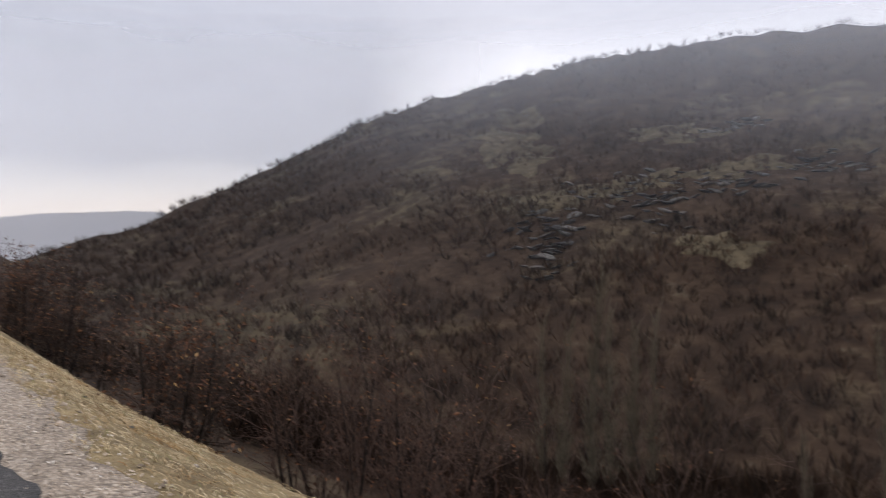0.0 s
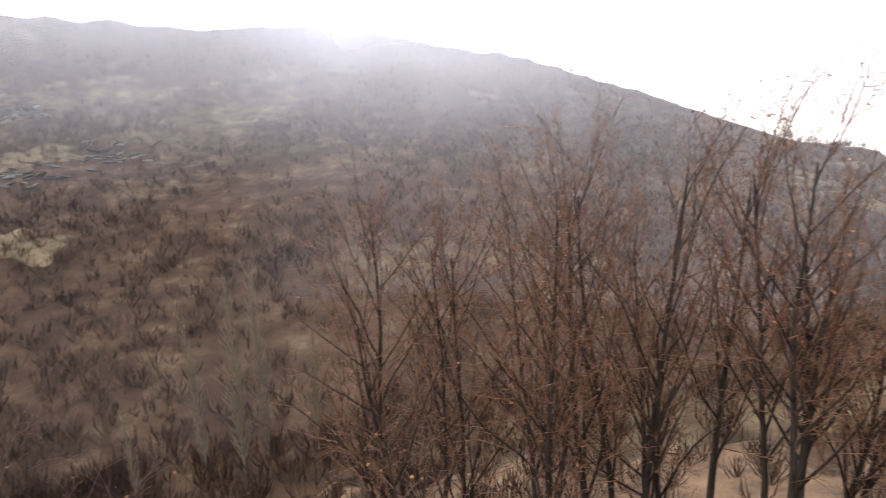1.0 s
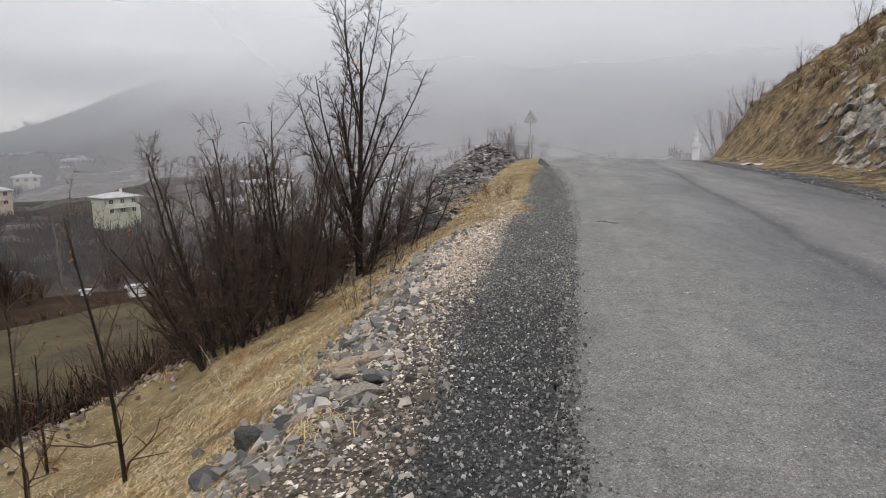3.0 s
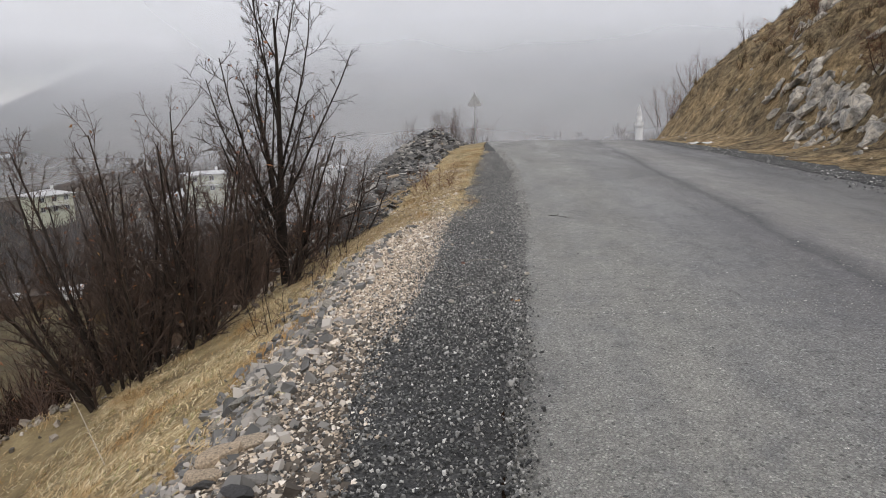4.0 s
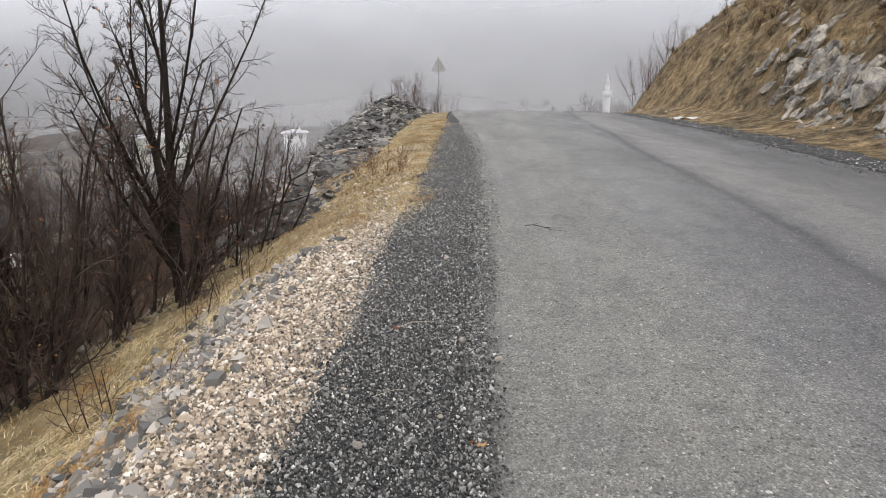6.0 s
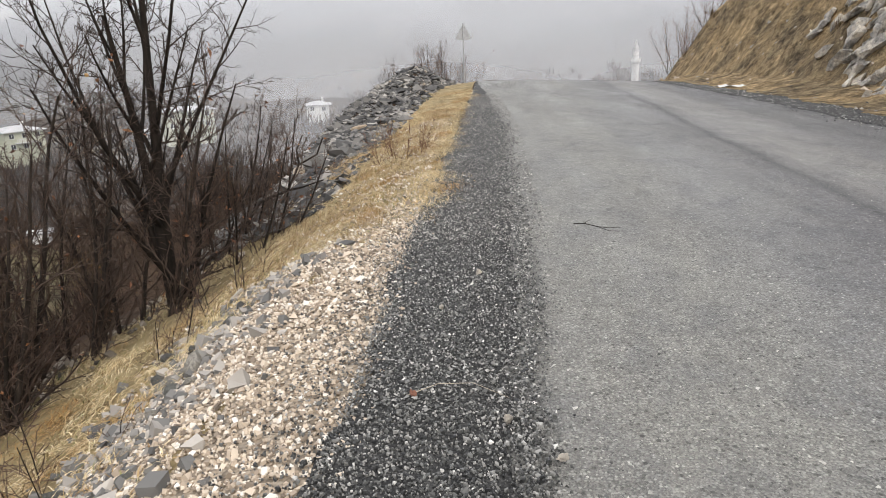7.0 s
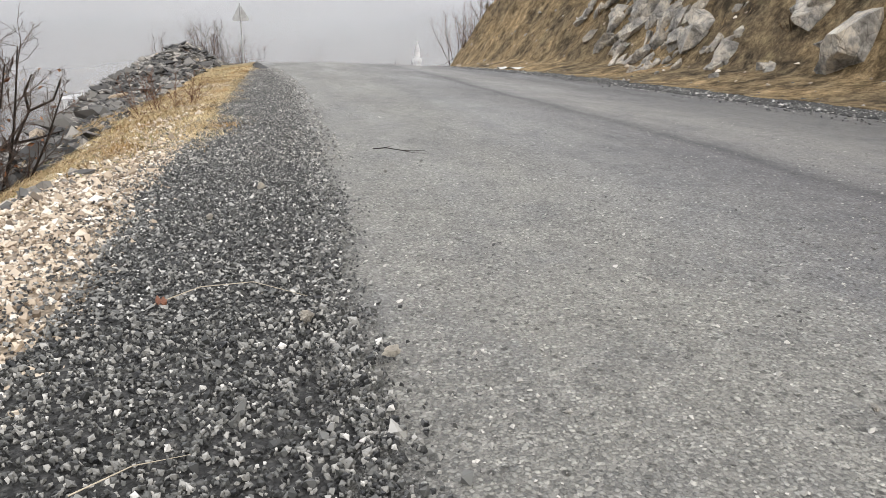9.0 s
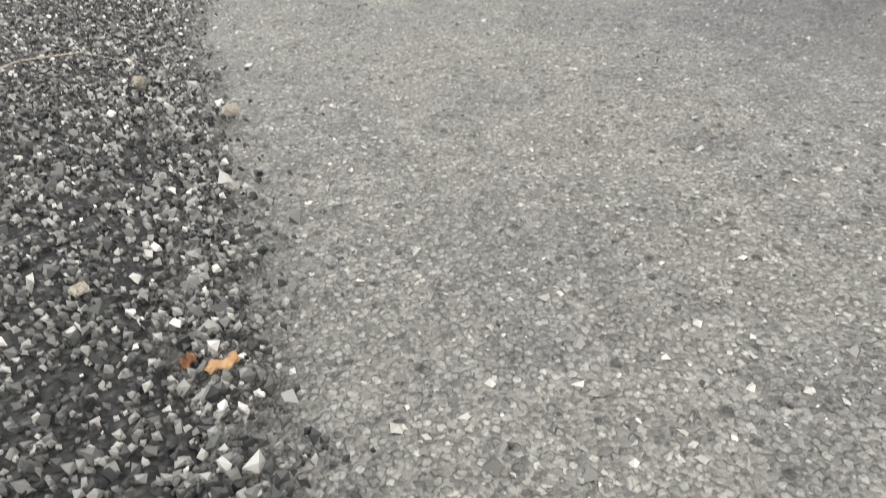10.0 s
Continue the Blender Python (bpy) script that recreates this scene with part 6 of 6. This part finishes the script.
# small white shed at the meadow's edge
def shed(x, y, turn, s):
    ob = thing("shed", (x, y, z_at(x, y)), "small white shed with a pale flat roof on posts", "shed", "sheds by the meadow", turn=turn)
    for u in (-1.2, 1.2):
        for v in (-0.8, 0.8):
            bm = bmesh.new()
            box(bm, (u - 0.06) * s, (u + 0.06) * s, (v - 0.06) * s, (v + 0.06) * s, -0.3, 1.5 * s)
            part("post", bm_mesh("post", bm, STEEL), ob)
    bm = bmesh.new()
    box(bm, -1.6 * s, 1.6 * s, -1.1 * s, 1.1 * s, 1.5 * s, 1.75 * s)
    part("roof", bm_mesh("roof", bm, ROOF), ob)
    bm = bmesh.new()
    box(bm, -1.0 * s, 1.0 * s, -0.7 * s, 0.7 * s, -0.2, 1.3 * s)
    part("body", bm_mesh("body", bm, WHITE), ob)


shed(-56, 86.5, 30, 0.9)
shed(-64.5, 87.5, 30, 0.5)

# ---- minaret beyond the crest ----
def turned(name, rings, mat, sides=20):
    """A round body from (radius, height) pairs."""
    verts, faces = [], []
    for r, z in rings:
        verts += [(r * math.cos(i * 6.2832 / sides), r * math.sin(i * 6.2832 / sides), z) for i in range(sides)]
    for j in range(len(rings) - 1):
        for i in range(sides):
            a, b = j * sides + i, j * sides + (i + 1) % sides
            faces.append((a, b, b + sides, a + sides))
    return mesh_of(name, verts, faces, [mat], False)


mx, my = 31.3, 167.4
mz = z_at(mx, my)
minaret = thing("minaret", (mx, my, mz), "slim white mosque minaret with a pointed cap", "minaret")
top = 0.95 - mz
part("shaft", turned("shaft", [(1.1, -1), (1.1, top - 11), (0.85, top - 10), (0.8, top - 5.2)], WHITE), minaret)
part("balcony", turned("balcony", [(0.8, top - 5.2), (1.1, top - 4.7), (1.1, top - 3.9), (1.0, top - 3.9), (1.0, top - 4.6), (0.66, top - 4.6)], WHITE), minaret)
part("upper_shaft", turned("upper_shaft", [(0.66, top - 4.6), (0.64, top - 2.6)], WHITE), minaret)
part("cap", turned("cap", [(0.76, top - 2.6), (0.4, top - 1.2), (0.03, top)], ROOF), minaret, "pale conical cap")

# ---- road sign seen from behind ----
sx, sy = -1.67, 44.4
sz = z_at(sx, sy)
sign = thing("road_sign", (sx, sy, sz), "grey back of a triangular road sign on a post", "road sign")
part("post", turned("post", [(0.035, -0.4), (0.035, 2.35 - sz + 0.05), (0.0, 2.35 - sz + 0.06)], STEEL, 10), sign)
bm = bmesh.new()
pts = [(math.sin(a) * 0.42, math.cos(a) * 0.42 + 1.85 - sz) for a in (0.14, -0.14 + 2.094, 0.14 + 2.094, 4.189 - 0.14, 4.189 + 0.14, -0.14)]
front = [bm.verts.new((x, 0.05, z)) for x, z in pts]
back = [bm.verts.new((x, 0.066, z)) for x, z in pts]
bm.faces.new(front)
bm.faces.new(back[::-1])
for i in range(6):
    bm.faces.new((front[i], back[i], back[(i + 1) % 6], front[(i + 1) % 6]))
part("plate", bm_mesh("plate", bm, STEEL), sign, "bare grey back of the triangular plate")

# ---- litter and small things ----
def rag(name, label, category, x, y, sx, sy, mat, seed, lift=0.015, turn=0.0, crumple=0.03):
    rng = np.random.default_rng(seed)
    n = 9
    verts = []
    for side in (0, 1):
        for j in range(n):
            for i in range(n):
                u, v = (i / (n - 1) - 0.5), (j / (n - 1) - 0.5)
                k = 1 - 0.25 * abs(u * v) * 4
                px, py = u * sx * k, v * sy * k
                verts.append((px, py, lift + crumple * (math.sin(u * 9 + seed) * math.cos(v * 7 + seed) + 1) - 0.004 * side + float(np.random.default_rng(seed + i * n + j).normal()) * crumple * 0.25))
    q = n * n
    faces = []
    for j in range(n - 1):
        for i in range(n - 1):
            a = j * n + i
            faces += [(a, a + 1, a + n + 1, a + n), (q + a, q + a + n, q + a + n + 1, q + a + 1)]
    rim = [i for i in range(n)] + [n * k + n - 1 for k in range(1, n)] + [n * (n - 1) + i for i in range(n - 2, -1, -1)] + [n * k for k in range(n - 2, 0, -1)]
    for a, b in zip(rim, rim[1:] + rim[:1]):
        faces.append((b, a, a + q, b + q))
    ob = new(name, mesh_of(name, verts, faces, [mat]))
    ob.matrix_world = pose(x, y, z_at(x, y), 0, 0, turn)
    tagged(ob, label, category)
    return ob


PAPER = plain_mat("wet_white_paper", (0.6, 0.6, 0.58), (0.8, 0.8, 0.78), scale=4, rough=0.6)
BLUE_BAG = plain_mat("faded_blue_plastic", (0.16, 0.27, 0.42), (0.35, 0.47, 0.60), scale=6, rough=0.35)
RED_LEAF = plain_mat("wet_red_leaf", (0.17, 0.07, 0.045), (0.30, 0.14, 0.085), scale=30, rough=0.6)
STALK = plain_mat("bleached_stalk", (0.42, 0.36, 0.28), (0.62, 0.55, 0.44), scale=20, rough=0.8)
OCHRE = plain_mat("fallen_leaf", (0.34, 0.19, 0.085), (0.50, 0.32, 0.17), scale=30, rough=0.6)
rag("paper_sheet", "flat white scrap of board lying by the bank", "litter", 6.75, 29.3, 0.9, 0.5, PAPER, 3, 0.04)
rag("plastic_bag", "crumpled faded blue plastic bag in the grass", "litter", -5.35, 8.3, 0.22, 0.13, BLUE_BAG, 5, 0.04, 30, 0.05)
rag("fallen_leaf", "ochre fallen leaf on the gravel's edge", "leaf", -0.125, 9.32, 0.045, 0.018, OCHRE, 7, 0.035, 15, 0.006)
rag("fallen_leaf", "rust fallen leaf on the gravel's edge", "leaf", -0.165, 9.34, 0.028, 0.016, DEAD_LEAF, 9, 0.035, 60, 0.006)
rag("fallen_leaf", "rust-brown leaf caught on the gravel", "leaf", -0.60, 10.62, 0.05, 0.03, RED_LEAF, 11, 0.035, 110, 0.01)


def stick(name, label, pts, radius, mat, at, forks=()):
    t = Tubes()
    pts = np.array(pts, float)
    t.rod(pts, np.linspace(radius, radius * 0.35, len(pts)), 6)
    for f in forks:
        t.rod(np.array(f, float), np.linspace(radius * 0.6, radius * 0.25, len(f)), 5)
    ob = new(name, t.mesh(name, mat))
    ob.matrix_world = pose(at[0], at[1], z_at(at[0], at[1]), 0, 0, 0)
    return tagged(ob, label, "twig")


stick("fallen_twig", "forked dark twig lying on the asphalt", [(-0.14, 0.08, 0.03), (-0.06, 0.05, 0.04), (0.04, -0.02, 0.03), (0.12, -0.05, 0.028), (0.2, -0.05, 0.028)], 0.0042, BARK, (0.52, 13.35),
      [[(-0.06, 0.05, 0.04), (-0.02, 0.14, 0.035), (0.02, 0.22, 0.028)], [(0.04, -0.02, 0.03), (0.1, -0.13, 0.028), (0.18, -0.16, 0.028)]])
stick("low_branch", "crooked bare branch reaching out over the dry grass", [(-0.35, -0.1, -0.3), (-0.15, 0.1, 0.08), (0.05, 0.25, 0.22), (0.22, 0.5, 0.42), (0.32, 0.8, 0.62), (0.62, 1.0, 0.72), (0.75, 1.15, 1.02), (0.95, 1.3, 1.12), (1.02, 1.4, 1.32)], 0.028, BARK, (-3.45, 15.4),
      [[(0.22, 0.5, 0.42), (0.18, 0.6, 0.7), (0.3, 0.7, 0.95), (0.28, 0.75, 1.15)], [(0.62, 1.0, 0.72), (0.8, 1.05, 0.75), (1.05, 1.15, 0.82)], [(0.05, 0.25, 0.22), (0.15, 0.3, 0.5), (0.1, 0.35, 0.75)], [(0.75, 1.15, 1.02), (0.72, 1.2, 1.2), (0.8, 1.25, 1.38)]])
stick("straw_stalk", "long pale straw stalk lying on the dark gravel", [(-0.02, 0, 0.035), (0.1, 0.05, 0.06), (0.25, 0.05, 0.065), (0.4, -0.02, 0.035)], 0.002, STALK, (-0.6, 10.62))
stick("dry_stalk", "pale dry stalk leaning out of the grass", [(0.15, -0.15, 0.0), (-0.1, 0.1, 0.12), (-0.4, 0.4, 0.28), (-0.6, 0.6, 0.36)], 0.005, STALK, (-3.5, 9.2))
stick("straw_stalk", "thin pale stalk lying on the dark gravel", [(0, 0, 0.035), (0.09, 0.05, 0.045), (0.18, 0.08, 0.035)], 0.0018, STALK, (-0.62, 9.75))

# ---- low cloud and mist over the valley, as see-through sheets ----
# a leaning curved sheet that stands in for haze in the air
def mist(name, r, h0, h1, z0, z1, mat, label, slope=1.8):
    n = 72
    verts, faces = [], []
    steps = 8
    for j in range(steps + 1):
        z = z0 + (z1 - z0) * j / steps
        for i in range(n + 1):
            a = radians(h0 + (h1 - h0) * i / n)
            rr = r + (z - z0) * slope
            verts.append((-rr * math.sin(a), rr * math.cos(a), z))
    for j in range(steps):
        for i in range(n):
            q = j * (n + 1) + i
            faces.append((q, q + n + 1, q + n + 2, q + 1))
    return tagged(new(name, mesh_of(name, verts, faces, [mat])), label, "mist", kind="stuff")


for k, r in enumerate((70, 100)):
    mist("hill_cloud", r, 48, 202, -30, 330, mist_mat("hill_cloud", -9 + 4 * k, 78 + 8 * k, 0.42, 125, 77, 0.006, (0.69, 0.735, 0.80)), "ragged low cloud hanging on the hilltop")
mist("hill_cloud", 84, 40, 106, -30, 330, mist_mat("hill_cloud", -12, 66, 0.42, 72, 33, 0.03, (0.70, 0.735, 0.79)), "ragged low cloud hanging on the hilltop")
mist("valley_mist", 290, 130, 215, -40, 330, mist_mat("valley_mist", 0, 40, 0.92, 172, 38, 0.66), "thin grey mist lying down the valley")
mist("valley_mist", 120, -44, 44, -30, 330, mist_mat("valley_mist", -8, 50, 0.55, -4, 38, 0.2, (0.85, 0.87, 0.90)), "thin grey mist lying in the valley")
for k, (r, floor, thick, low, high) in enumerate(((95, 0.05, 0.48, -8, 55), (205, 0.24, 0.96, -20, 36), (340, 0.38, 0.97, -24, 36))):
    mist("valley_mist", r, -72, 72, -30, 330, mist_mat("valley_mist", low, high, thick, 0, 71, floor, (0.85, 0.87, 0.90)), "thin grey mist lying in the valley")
